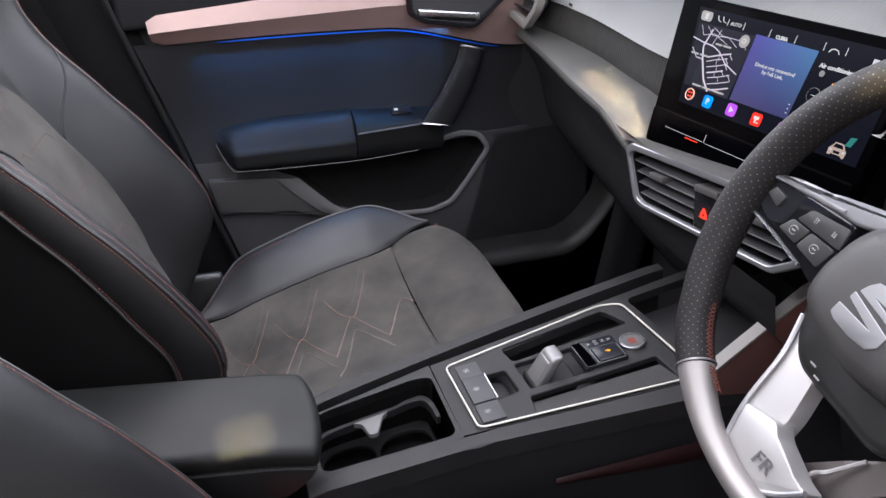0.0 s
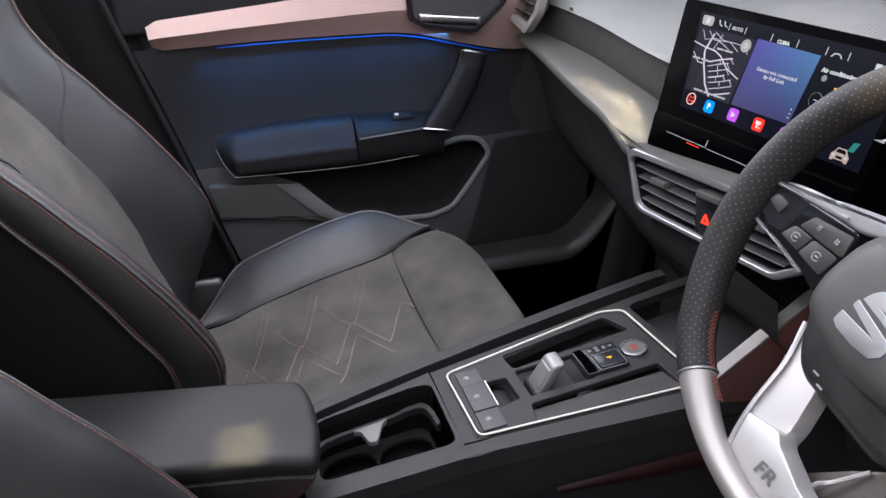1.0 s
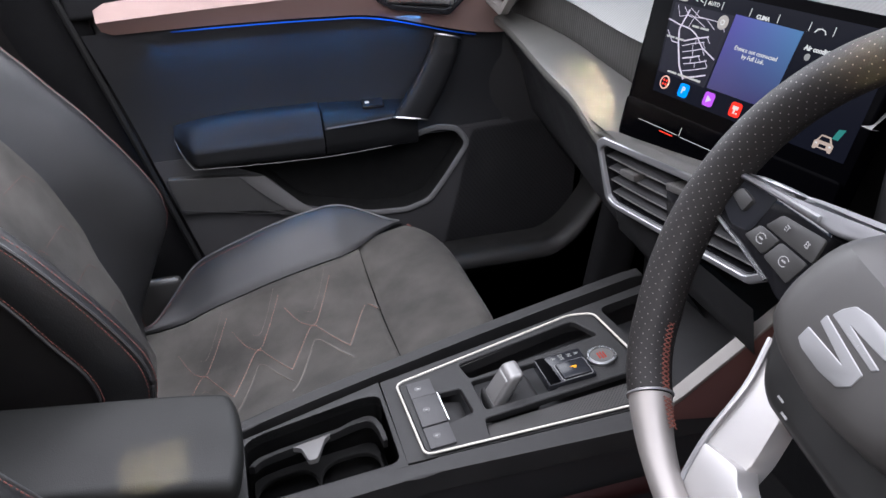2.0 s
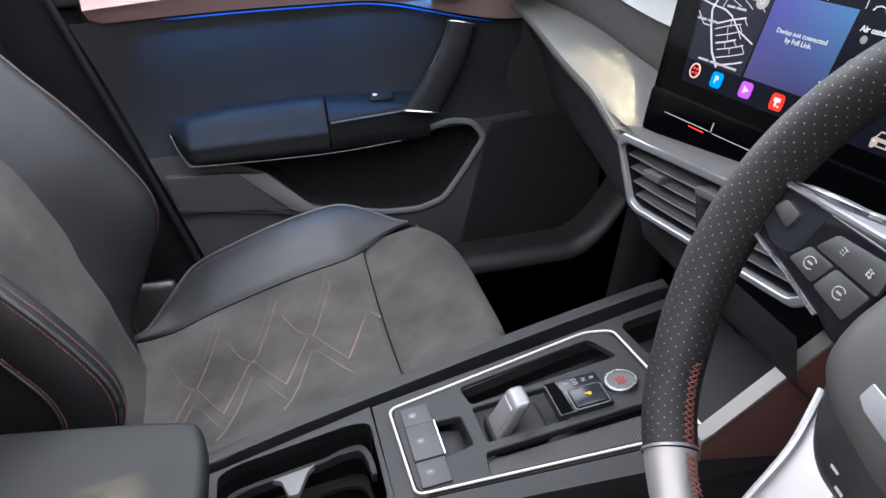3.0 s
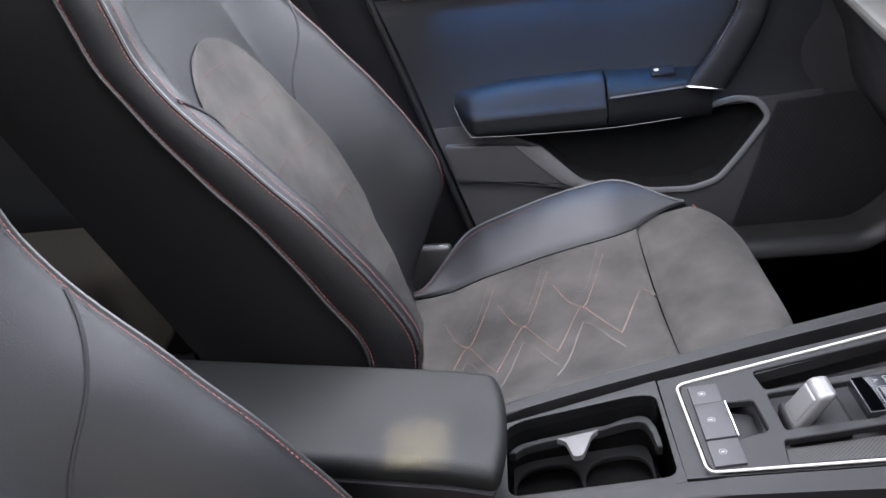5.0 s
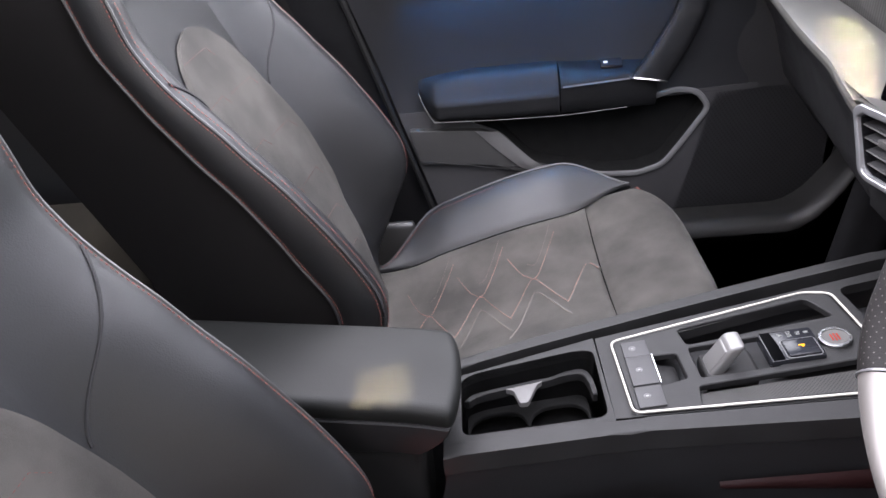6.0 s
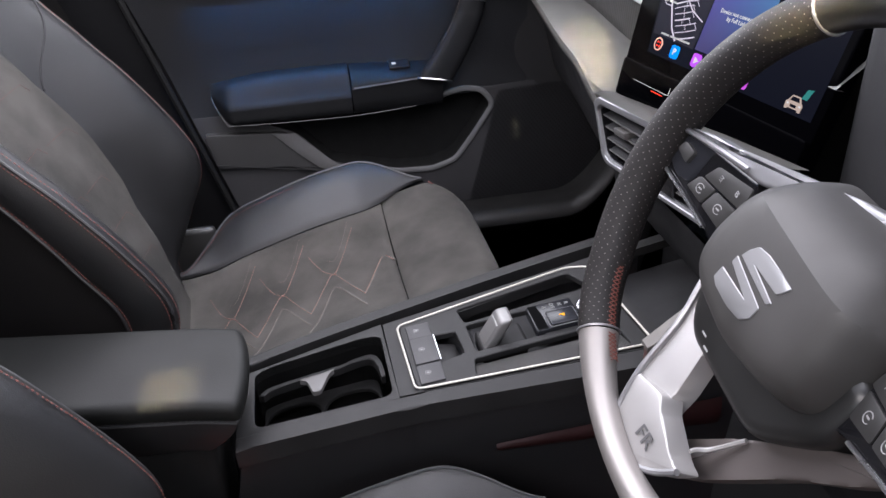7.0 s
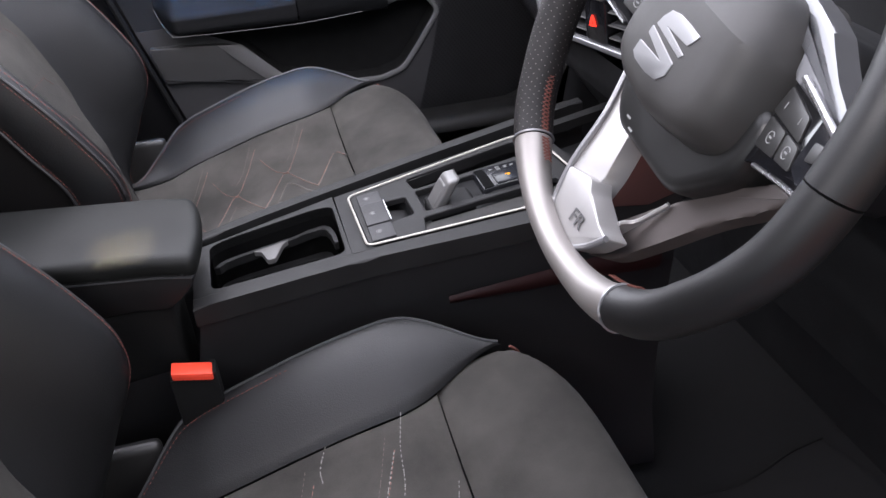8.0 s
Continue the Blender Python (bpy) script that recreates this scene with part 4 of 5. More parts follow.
part("panel_front", sheet(lambda u, v: Vector((0.30 + 0.32 * u, 0.748 - 0.02 * u, 0.44 + 0.30 * v)), 10, 10, 0.005), PLASTIC, door)
part("top_rail", box(rear_edge(0.7) - 0.01, 0.56, 0.722, 0.775, 0.690, 0.805, 0.012, 4), PILLAR, door, "black soft door top")


def trim_low(x):
    return 0.668 - 0.05 * smooth_step(0.08, 0.36, x) * (x > 0.08) + 0.003 * math.sin((x + 0.3) * 8)


def trim_high(x):
    return 0.718 + 0.080 * (x + 0.30)


def trim(u, v):
    x = -0.305 + 0.66 * u
    low, high = trim_low(x), trim_high(x)
    end = 1 - math.sqrt(1 - max(0.0, 1 - u / 0.035) ** 2)
    low, high = low + 0.007 * end, high - 0.008 * end
    z = low * (1 - v) + high * v
    bend = 0.048 * v if v < 0.5 else 0.024 - 0.011 * (v - 0.5) / 0.5
    return Vector((x + 0.004 * (1 - v) * (1 - u), panel_y(x, 0.7) - 0.012 - bend, z))


strip = part("trim_strip", sheet(trim, 40, 10, 0.005), DOOR_SILVER, door, "brushed rose-silver trim strip")
part("light_strip", tube([Vector((x, panel_y(x, 0.7) - 0.014, trim_low(x) - 0.004)) for x in [-0.20 + 0.50 * i / 30 for i in range(31)]], 0.0012, 6), BLUE_GLOW, door, "thin glowing blue light strip")

# inner handle in its recess
recess = part("handle_recess", prism(round_poly([(0.117, 0.755), (0.122, 0.692), (0.150, 0.676), (0.244, 0.660), (0.300, 0.708), (0.310, 0.755)], 0.008, 4), 0.0, 0.006, dmap(0.6835), 0.002, 2, [round_poly([(0.128, 0.750), (0.132, 0.697), (0.152, 0.685), (0.240, 0.671), (0.288, 0.710), (0.296, 0.750)], 0.006, 3)]), GLOSS, door, "gloss black surround of the door handle")
part("recess_floor", prism([(0.12, 0.755), (0.125, 0.69), (0.24, 0.665), (0.30, 0.71), (0.305, 0.755)], 0.0005, 0.002, dmap(0.6835)), MATTE, recess)
part("pull_lever", box(0.140, 0.252, 0.688, 0.702, 0.000, 0.010, 0.004, 3, lambda p: Vector((p.x, 0.6830 - p.z, p.y - 0.12 * (p.x - 0.14)))), CHROME, recess, "chrome door opener")

# armrest of the door
def section(points, v):
    """A place on a smooth section line, v from 0 to 1."""
    line = curve_points([(a, b, 0) for a, b in points], 4)
    k = v * (len(line) - 1)
    i = min(int(k), len(line) - 2)
    return line[i].lerp(line[i + 1], k - i)


def arm_pad(u, v):
    """A pad swept along the door; v runs round its section."""
    x = -0.226 + 0.244 * u
    back = lerp_table([(-0.226, 0.506), (-0.19, 0.513), (-0.13, 0.520), (0.02, 0.521)], x)
    edge = lerp_table([(-0.226, 0.480), (-0.212, 0.473), (-0.19, 0.471), (0.02, 0.473)], x)
    low = lerp_table([(-0.226, 0.474), (-0.203, 0.448), (-0.19, 0.444), (0.02, 0.440)], x)
    d = 0.014 + 0.040 * smooth_step(-0.230, -0.194, x)
    p = section([(0.0, back), (0.40 * d, back - 0.008), (0.80 * d, edge + 0.012), (0.96 * d, edge + 0.003), (d, edge - 0.006), (0.94 * d, low), (0.0, low - 0.004)], v)
    return Vector((x, 0.735 - p.x, p.y))


part("arm_pad", sheet(arm_pad, 40, 24, 0.004), PAD_LEATHER, door, "black leather door armrest pad")


def switch_pad(u, v):
    x = 0.0205 + 0.165 * u
    top = 0.519 - 0.010 * u
    edge = 0.486 + 0.006 * u
    d = 0.054 - 0.008 * u
    p = section([(0.0, top), (0.5 * d, top - 0.006), (0.90 * d, edge + 0.010), (0.99 * d, edge + 0.002), (d, edge - 0.004), (0.93 * d, 0.442), (0.0, 0.438)], v)
    return Vector((x, 0.735 - p.x, p.y))


part("switch_panel", sheet(switch_pad, 18, 24, 0.004), PAD_LEATHER, door, "grey plastic window switch panel")
part("switch_edge", sheet(lambda u, v: switch_pad(0.02 + 0.72 * u, 0.46 + 0.12 * v) + Vector((0, -0.0012, 0.0008)), 16, 4, 0.0014), MID_GREY, door, "pale silver edge of the switch panel")
part("window_switch", box(0.092, 0.130, 0.5105, 0.5165, 0.010, 0.030, 0.002, 2, lambda p: Vector((p.x, 0.735 - p.z, p.y - 0.35 * (p.z - 0.02)))), GLOSS, door, "small black window switch")
part("switch_mark", box(0.098, 0.105, 0.5165, 0.5172, 0.018, 0.023, 0.0, 1, lambda p: Vector((p.x, 0.735 - p.z, p.y - 0.35 * (p.z - 0.02)))), WHITE_GLOW, door)
part("arm_groove", tube(curve_points([Vector((-0.227, 0.722, 0.486)), Vector((-0.217, 0.702, 0.464)), Vector((-0.204, 0.687, 0.446)), Vector((-0.19, 0.684, 0.4425)), Vector((-0.08, 0.684, 0.4385)), Vector((0.03, 0.684, 0.4375)), Vector((0.135, 0.688, 0.442))], 6), 0.0008, 6), SOFT_GREY, door)

# slanted pull handle


def pull(u, v):
    """The grip rises from the armrest to the panel; v runs round it."""
    x = 0.172 + 0.082 * u + 0.006 * math.sin(math.pi * u)
    z = 0.488 + 0.126 * u
    w = 0.031 - 0.008 * u
    q = 2 * math.pi * v
    c, s = math.cos(q), math.sin(q)
    sq = lambda k: math.copysign(abs(k) ** 0.6, k)
    y = 0.690 + 0.030 * u + 0.012 * smooth_step(0.8, 1, u)
    return Vector((x + w * sq(c), y - 0.016 * sq(s), z - 0.006 * sq(c) + 0.004 * s))


grip = part("pull_handle", sheet(pull, 20, 28, 0.003), PAD_LEATHER, door, "black leather-wrapped pull handle")
for u, nm in ((0.0, "end_trim"), (1.0, "end_trim")):
    part(nm, tube([pull(u, k / 28) for k in range(28)], 0.0018, 6, closed=True), CHROME, grip, "chrome end trim")
part("stitching", stitches([pull(i / 30, 0.44) + Vector((-0.001, -0.002, 0)) for i in range(31)], 0.003, 0.0025), GREY_THREAD, grip)

# map pocket
part("pocket_rim", tube([Vector((x, panel_y(x, z) - 0.008, z)) for x, z in pocket_hole[10:52]], 0.0055, 8, flat=0.7, up=(0, 1, 0)), MID_GREY, door, "grey rim of the door pocket")
pocket = bmesh.new()
loops = [[pocket.verts.new((x, panel_y(x, z) - 0.002 + d, z + dz)) for x, z in pocket_hole] for d, dz in ((0.0, 0), (0.045, 0.004))]
for i in range(len(pocket_hole)):
    pocket.faces.new((loops[0][i - 1], loops[0][i], loops[1][i], loops[1][i - 1]))
pocket.faces.new(loops[1])
# the pocket's shade is painted in with near-black
part("pocket", pocket, VOID, door, "door pocket with its inner shade coloured black")
plate = round_poly([(-0.252, 0.419), (-0.118, 0.408), (-0.088, 0.396), (-0.062, 0.368), (-0.032, 0.334), (0.006, 0.321), (-0.050, 0.319), (-0.105, 0.338), (-0.235, 0.350)], 0.008, 4)
ridge_in = curve_points([(-0.132, 0.4100, 0), (-0.095, 0.371, 0), (-0.056, 0.335, 0), (-0.034, 0.324, 0)], 8)
ridge_out = curve_points([(-0.090, 0.4060, 0), (-0.050, 0.3650, 0), (-0.022, 0.3385, 0), (0.004, 0.3260, 0)], 8)


def ridge_face(u, v):
    p = ridge_in[round(u * 24)].lerp(ridge_out[round(u * 24)], v)
    return Vector((p.x, 0.7130 - 0.002 * math.sin(math.pi * v), p.y))


# light from the door opening is painted on the ridge as paler grey
part("plate_ridge", sheet(ridge_face, 24, 8, 0.004), RIDGE_GREY, door, "ridge along the door pocket, its lit face coloured paler")
part("side_plate", prism(plate, -0.004, 0.010, dmap(0.727), 0.003, 2), PLATE_PLASTIC, door, "grey angular plate behind the door pocket")
part("plate_groove", tube([Vector((-0.240 + 0.17 * i / 12, 0.7155, 0.360 - 0.032 * i / 12)) for i in range(13)], 0.0007, 6), PLASTIC_GREY, door)
part("speaker_grille", sheet(lambda u, v: Vector((0.215 + 0.34 * u + 0.085 * v * (1 - u), panel_y(0.215 + 0.34 * u + 0.085 * v * (1 - u), 0.14 + 0.30 * v) - 0.0150, 0.140 + 0.300 * v)), 14, 8, 0.003), SPEAKER, door, "fine-dimpled black speaker grille")
part("door_seal", tube([Vector((rear_edge(z) - 0.008, 0.715 - 0.004 * math.sin(z * 9), z)) for z in [0.10 + 0.66 * i / 20 for i in range(21)]], 0.0050, 8), VOID, door, "black rubber door seal")
belt = thing("seat_belt_anchor", "small metal seat belt anchor on the pillar", "belt anchor", at=(-0.345, 0.705, 0.50))
part("anchor_plate", box(-0.020, 0.012, -0.004, 0.004, -0.006, 0.008, 0.003, 2), SILVER, belt)

seat_belt = thing("seat_belt", "dark grey seat belt hanging on the pillar", "seat belt", at=(0, 0, 0))
part("webbing", sheet(lambda u, v: Vector((-0.375 - 0.16 * u - 0.045 * v, 0.700 - 0.05 * u + 0.006 * v, 0.52 + 0.50 * u)), 14, 3, 0.002), LEATHER_DARK, seat_belt)

# ---- dashboard ----
dash = thing("dashboard", "black dashboard with silver fascia and open shelf", "dashboard")


def lip_x(y):
    """Front lip of the open shelf."""
    return 0.264 + 0.062 * smooth_step(0.08, 0.78, y) + 0.010 * smooth_step(0.30, 0.75, y)


def back_x(y):
    """Foot of the fascia."""
    return 0.345 + 0.022 * smooth_step(0.20, 0.50, y) - 0.012 * smooth_step(0.55, 0.72, y) + 0.03 * smooth_step(0.16, 0.02, y)


def dash_part(name, section, y0, y1, material, label="", n=40, thick=0.005, sag=0.0):
    """A strip of the dashboard. Its section gives (share of the way from lip to back, further ahead, up), swept across the car."""
    def fn(u, v):
        y = y0 + (y1 - y0) * u
        k = v * (len(section) - 1)
        i = min(int(k), len(section) - 2)
        t = k - i
        q = [section[i][c] * (1 - t) + section[i + 1][c] * t for c in range(3)]
        return Vector((lip_x(y) + (back_x(y) - lip_x(y)) * q[0] + q[1], y, q[2] - sag * smooth_step(0.26, 0.13, y)))
    return part(name, sheet(fn, n, (len(section) - 1) * 3, thick), material, dash, label)


dash_part("shelf", [(0, 0.000, 0.634), (0, -0.001, 0.640), (0, 0.001, 0.645), (0, 0.007, 0.647), (0.5, 0, 0.651), (1, 0.006, 0.656)], 0.148, 0.715, DASH_SILVER, "silver-painted open shelf with a bright lip", 60, 0.005, 0.022)
dash_part("shelf_end", [(0.30, 0, 0.649), (0.65, 0, 0.652), (1, 0.006, 0.656)], 0.04, 0.1485, DASH_SILVER, "", 16, 0.005, 0.026)
dash_part("shelf_back", [(1, 0.004, 0.654), (1, 0.002, 0.660), (1, 0.004, 0.690), (1, 0.006, 0.709)], -0.11, 0.715, RIBBED, "dark ribbed band behind the shelf")
dash_part("fascia", [(1, 0.004, 0.709), (1, -0.004, 0.711), (1, 0.000, 0.715), (1, 0.050, 0.752), (1, 0.100, 0.783), (1, 0.150, 0.800)], -0.125, 0.715, FASCIA, "silver fascia with fine upright ribs")
dash_part("dash_top", [(1, 0.150, 0.800), (1, 0.24, 0.815), (1, 0.42, 0.800)], -0.74, 0.74, PLASTIC, "black soft dashboard top")
dash_part("glovebox", [(0, 0.003, 0.635), (0, 0.018, 0.620), (0, 0.050, 0.560), (0, 0.075, 0.470), (0, 0.140, 0.380), (0, 0.260, 0.330)], 0.08, 0.715, PLASTIC, "matt black glovebox front")
dash_part("knee_panel", [(0, 0.06, 0.62), (0, 0.05, 0.50), (0, 0.08, 0.40), (0, 0.18, 0.33)], -0.74, -0.20, MATTE, "black knee panel under the wheel")
dash_part("upper_fascia", [(1, 0.040, 0.60), (1, 0.050, 0.70), (1, 0.100, 0.783), (1, 0.150, 0.800)], -0.74, -0.171, MATTE, "black dashboard behind the display")
part("sensor", box(-0.004, 0.004, -0.006, 0.006, 0.0, 0.002, 0.0008, 1, lambda p: Vector((0.351 + 0.8 * p.z, 0.520 + p.y, 0.7215 + p.x * 0.6))), MATTE, dash)
for k in range(3):
    part("glovebox_vent", box(-0.010, 0.010, -0.0014, 0.0014, -0.002, 0.002, 0.001, 1, lambda p: Vector((0.345 + p.z, 0.298 + p.x - 0.4 * p.y, 0.535 + 0.006 * k + p.y + 0.5 * p.x))), MATTE, dash)

# side air vent by the door
side_vent = thing("side_vent", "angular silver-framed air vent at the dashboard's end", "air vent", "air vents", at=(0.338, 0.662, 0.716))
hexa = round_poly([(1.45 * u, 1.35 * v) for u, v in [(-0.048, 0.034), (0.030, 0.044), (0.052, 0.010), (0.040, -0.030), (-0.030, -0.038), (-0.050, -0.010)]], 0.009, 4)
hexi = [(u * 0.80, v * 0.76) for u, v in hexa]
svm = lambda p: Vector((-p.z + 0.25 * p.y, p.x, p.y))
part("frame", prism(hexa, 0.0, 0.014, svm, 0.003, 2, [hexi]), EDGE_SILVER, side_vent)
part("backing", prism(hexi, -0.012, -0.008, svm), MATTE, side_vent)
for k in range(4):
    part("slat", box(-0.056, 0.056, -0.0012, 0.0012, -0.008, 0.010, 0.0008, 1, lambda p: svm(Vector((p.x, p.y + 0.027 - 0.0170 * k + 0.35 * p.z, p.z)))), PLASTIC_GREY, side_vent)

# centre vents
vent = thing("centre_vent", "wide black air vent in a silver frame with hazard switch", "air vent", "air vents", at=(0.272, 0.0, 0.0))


def vmap(p):
    """Vent coordinates: across towards the driver, up, out towards the cabin."""
    return Vector((0.02 * smooth_step(-0.1, 0.3, p.x) - p.z - 0.10 * (p.y - 0.6), -p.x, p.y + 0.115 * (p.x + 0.13)))


outer = round_poly([(-0.152, 0.622), (-0.136, 0.631), (0.160, 0.631), (0.160, 0.575), (0.120, 0.550), (-0.119, 0.550), (-0.133, 0.556)], 0.006, 4)
inner = round_poly([(-0.143, 0.615), (-0.130, 0.622), (0.150, 0.622), (0.150, 0.578), (0.114, 0.557), (-0.112, 0.557), (-0.125, 0.561)], 0.005, 4)
lining = [(u * 0.99, 0.590 + (v - 0.590) * 0.94) for u, v in inner]
part("frame", prism(outer, -0.008, 0.006, vmap, 0.0025, 3, [inner]), SILVER, vent)
part("lining", prism(inner, -0.030, 0.001, vmap, 0.0, 1, [lining]), GLOSS, vent)
part("hood", sheet(lambda u, v: vmap(Vector((-0.166 + 0.326 * u, 0.632 + 0.002 * math.sin(math.pi * min(1, 2 * v)) - 0.012 * max(0, v - 0.3) - 0.004 * smooth_step(0.06, 0.0, u), 0.004 - 0.055 * v))), 30, 4, 0.004), DASH_SILVER, vent, "silver hood over the vent")
part("backing", prism(inner, -0.050, -0.045, vmap), MATTE, vent)
for half in (-1, 1):
    for k in range(4):
        w0, w1 = (-0.140 + 0.005 * k, -0.012) if half < 0 else (0.036, 0.146 - 0.007 * k)
        part("slat", box(w0, w1, -0.0014, 0.0014, -0.022, -0.002, 0.0012, 2, lambda p: vmap(Vector((p.x, p.y + 0.610 - 0.0135 * k - 0.30 * (p.z + 0.012), p.z)))), MATTE, vent)
        # grey tube that paints the highlight along each slat's front
        part("slat_highlight", tube([vmap(Vector((w0 + (w1 - w0) * j / 8, 0.610 - 0.0135 * k - 0.003, -0.0015))) for j in range(9)], 0.0008, 6), SOFT_GREY, vent)
    part("vent_tab", box(half * 0.085 - 0.015, half * 0.085 + 0.015, 0.594, 0.602, -0.014, 0.003, 0.002, 2, vmap), SOFT_GREY, vent, "small vent direction tab")
hazard = part("hazard_switch", box(-0.010, 0.034, 0.558, 0.606, -0.020, 0.002, 0.003, 2, vmap), GLOSS, vent, "black switch with a red triangle")
tri = [vmap(Vector((0.010 + 0.0066 * math.sin(q), 0.580 + 0.0066 * math.cos(q), 0.0032))) for q in (0, 2.094, 4.189)]
part("switch_lid", box(-0.008, 0.032, 0.604, 0.612, -0.016, 0.004, 0.002, 2, vmap), SOFT_GREY, hazard)
part("triangle", tube([tri[0] + (tri[1] - tri[0]) * k / 4 for k in range(4)] + [tri[1] + (tri[2] - tri[1]) * k / 4 for k in range(4)] + [tri[2] + (tri[0] - tri[2]) * k / 4 for k in range(4)], 0.0016, 5, closed=True), RED_GLOW, hazard)
dash_part("lower_fascia", [(0, 0.020, 0.56), (0, 0.030, 0.51), (0, 0.10, 0.44), (0, 0.20, 0.40)], -0.13, 0.14, MATTE, "black lower centre stack")

# ---- touch screen ----
screen = thing("touch_screen", "freestanding black touch screen showing a map and tiles", "display")
SCR = Matrix.Translation((0.331, 0.095, 0.702)) @ Matrix(((math.sin(radians(10)), math.sin(radians(20)) * math.cos(radians(10)), -math.cos(radians(20)) * math.cos(radians(10)), 0), (-math.cos(radians(10)), math.sin(radians(20)) * math.sin(radians(10)), -math.cos(radians(20)) * math.sin(radians(10)), 0), (0, math.cos(radians(20)), math.sin(radians(20)), 0), (0, 0, 0, 1)))


def smap(p):
    return SCR @ p


def scr_box(a0, a1, b0, b1, c0=0.0003, c1=0.0008):
    return box(a0, a1, b0, b1, c0, c1, 0, 1, smap)


body = part("body", prism(round_poly([(-0.066, -0.070), (-0.090, 0.097), (0.222, 0.097), (0.222, -0.070)], 0.008, 4), -0.018, 0.0, smap, 0.002, 2), GLASS, screen, "gloss black glass front")
part("touch_bar", prism(round_poly([(-0.060, -0.080), (-0.066, -0.038), (0.222, -0.038), (0.222, -0.080)], 0.005, 3), 0.0, 0.006, smap, 0.002, 2), GLASS, screen)
part("bar_line", scr_box(-0.035, 0.028, -0.0571, -0.0566, 0.006, 0.0064), WHITE_GLOW, screen)
part("bar_line", scr_box(0.033, 0.098, -0.0578, -0.0573, 0.006, 0.0064), WHITE_GLOW, screen)
part("bar_mark", scr_box(0.0302, 0.0307, -0.0570, -0.0480, 0.006, 0.0064), WHITE_GLOW, screen)
part("bar_mark", scr_box(0.0015, 0.0218, -0.0602, -0.0594, 0.006, 0.0064), RED_GLOW, screen)
NAVY = glow("screen_dark", (0.006, 0.007, 0.014), 0.7)
MAPBG = glow("screen_map", (0.020, 0.020, 0.032), 0.8)
ROAD = glow("screen_roads", (0.50, 0.46, 0.58), 0.9)
part("display", prism([(-0.036, -0.024), (-0.058, 0.086), (0.212, 0.086), (0.212, -0.024)], 0.0, 0.0003, smap), NAVY, screen, smooth=False)
part("map", prism([(-0.038, -0.003), (-0.050, 0.069), (0.037, 0.069), (0.0335, -0.004)], 0.0003, 0.0006, smap), MAPBG, screen, "dark street map", smooth=False)
tile = bpy.data.materials.new("screen_tile")
tile.use_nodes = True
nt = tile.node_tree
tcn, sep, mixn = nt.nodes.new("ShaderNodeTexCoord"), nt.nodes.new("ShaderNodeSeparateXYZ"), nt.nodes.new("ShaderNodeMix")
mixn.data_type = "RGBA"
across = nt.nodes.new("ShaderNodeMix")
across.data_type = "RGBA"
across.inputs["A"].default_value, across.inputs["B"].default_value = (0.045, 0.12, 0.25, 1), (0.062, 0.056, 0.23, 1)
mixn.inputs["A"].default_value = (0.030, 0.028, 0.085, 1)
nt.links.new(sep.outputs["Y"], across.inputs["Factor"])
nt.links.new(across.outputs["Result"], mixn.inputs["B"])
nt.links.new(tcn.outputs["Generated"], sep.inputs[0])
nt.links.new(sep.outputs["Z"], mixn.inputs["Factor"])
nt.links.new(mixn.outputs["Result"], nt.nodes["Principled BSDF"].inputs["Emission Color"])
nt.nodes["Principled BSDF"].inputs["Emission Strength"].default_value = 1.4
nt.nodes["Principled BSDF"].inputs["Base Color"].default_value = (0.002, 0.002, 0.004, 1)
nt.nodes["Principled BSDF"].inputs["Roughness"].default_value = 0.2
nt.nodes["Principled BSDF"].inputs["Specular IOR Level"].default_value = 0.02
part("media_tile", prism([(0.0365, -0.003), (0.0375, 0.071), (0.121, 0.070), (0.117, -0.003)], 0.0003, 0.0006, smap), tile, screen, "violet and blue media tile", smooth=False)
roads = bmesh.new()


def road(pts, w):
    for (a, b), (c, d) in zip(pts, pts[1:]):
        p, q = Vector((a, b, 0.0009)), Vector((c, d, 0.0009))
        s = Vector((-(q - p).y, (q - p).x, 0)).normalized() * w
        roads.faces.new([roads.verts.new(smap(k)) for k in (p - s, q - s, q + s, p + s)])


road([(-0.0246, 0.0647), (-0.0298, 0.0438), (-0.0236, 0.0298), (-0.0107, 0.0085), (0.0018, -0.0030)], 0.0011)
road([(-0.0505, 0.051), (-0.0316, 0.048), (-0.0145, 0.0467), (-0.0035, 0.0427), (0.0111, 0.0320), (0.0325, 0.0244)], 0.0007)
road([(-0.046, 0.040), (-0.034, 0.030), (-0.0236, 0.0298)], 0.0005)
road([(-0.0180, 0.0480), (-0.0120, 0.0660)], 0.0004)
rng = random.Random(5)
for k in range(7):
    b0 = 0.0330 - 0.0055 * k + rng.uniform(-0.0010, 0.0010)
    a0, a1 = -0.0205 + 0.0034 * k + rng.uniform(0, 0.004), 0.012 + 0.0022 * k + rng.uniform(-0.010, 0.006)
    rise = (a1 - a0) * 0.33
    road([(a0, b0), ((a0 + a1) / 2, b0 + rise * 0.5 + rng.uniform(-0.0008, 0.0008)), (a1, b0 + rise)], 0.00045 + 0.0003 * (k % 3 == 0))
    if k < 5:
        road([(a1 - 0.003, b0 + rise), (a1 + 0.002 + rng.uniform(0, 0.003), b0 + rise - 0.0060)], 0.0004)
        road([((a0 + a1) / 2, b0 + rise * 0.5), ((a0 + a1) / 2 + 0.002, b0 + rise * 0.5 - 0.0055)], 0.00035)
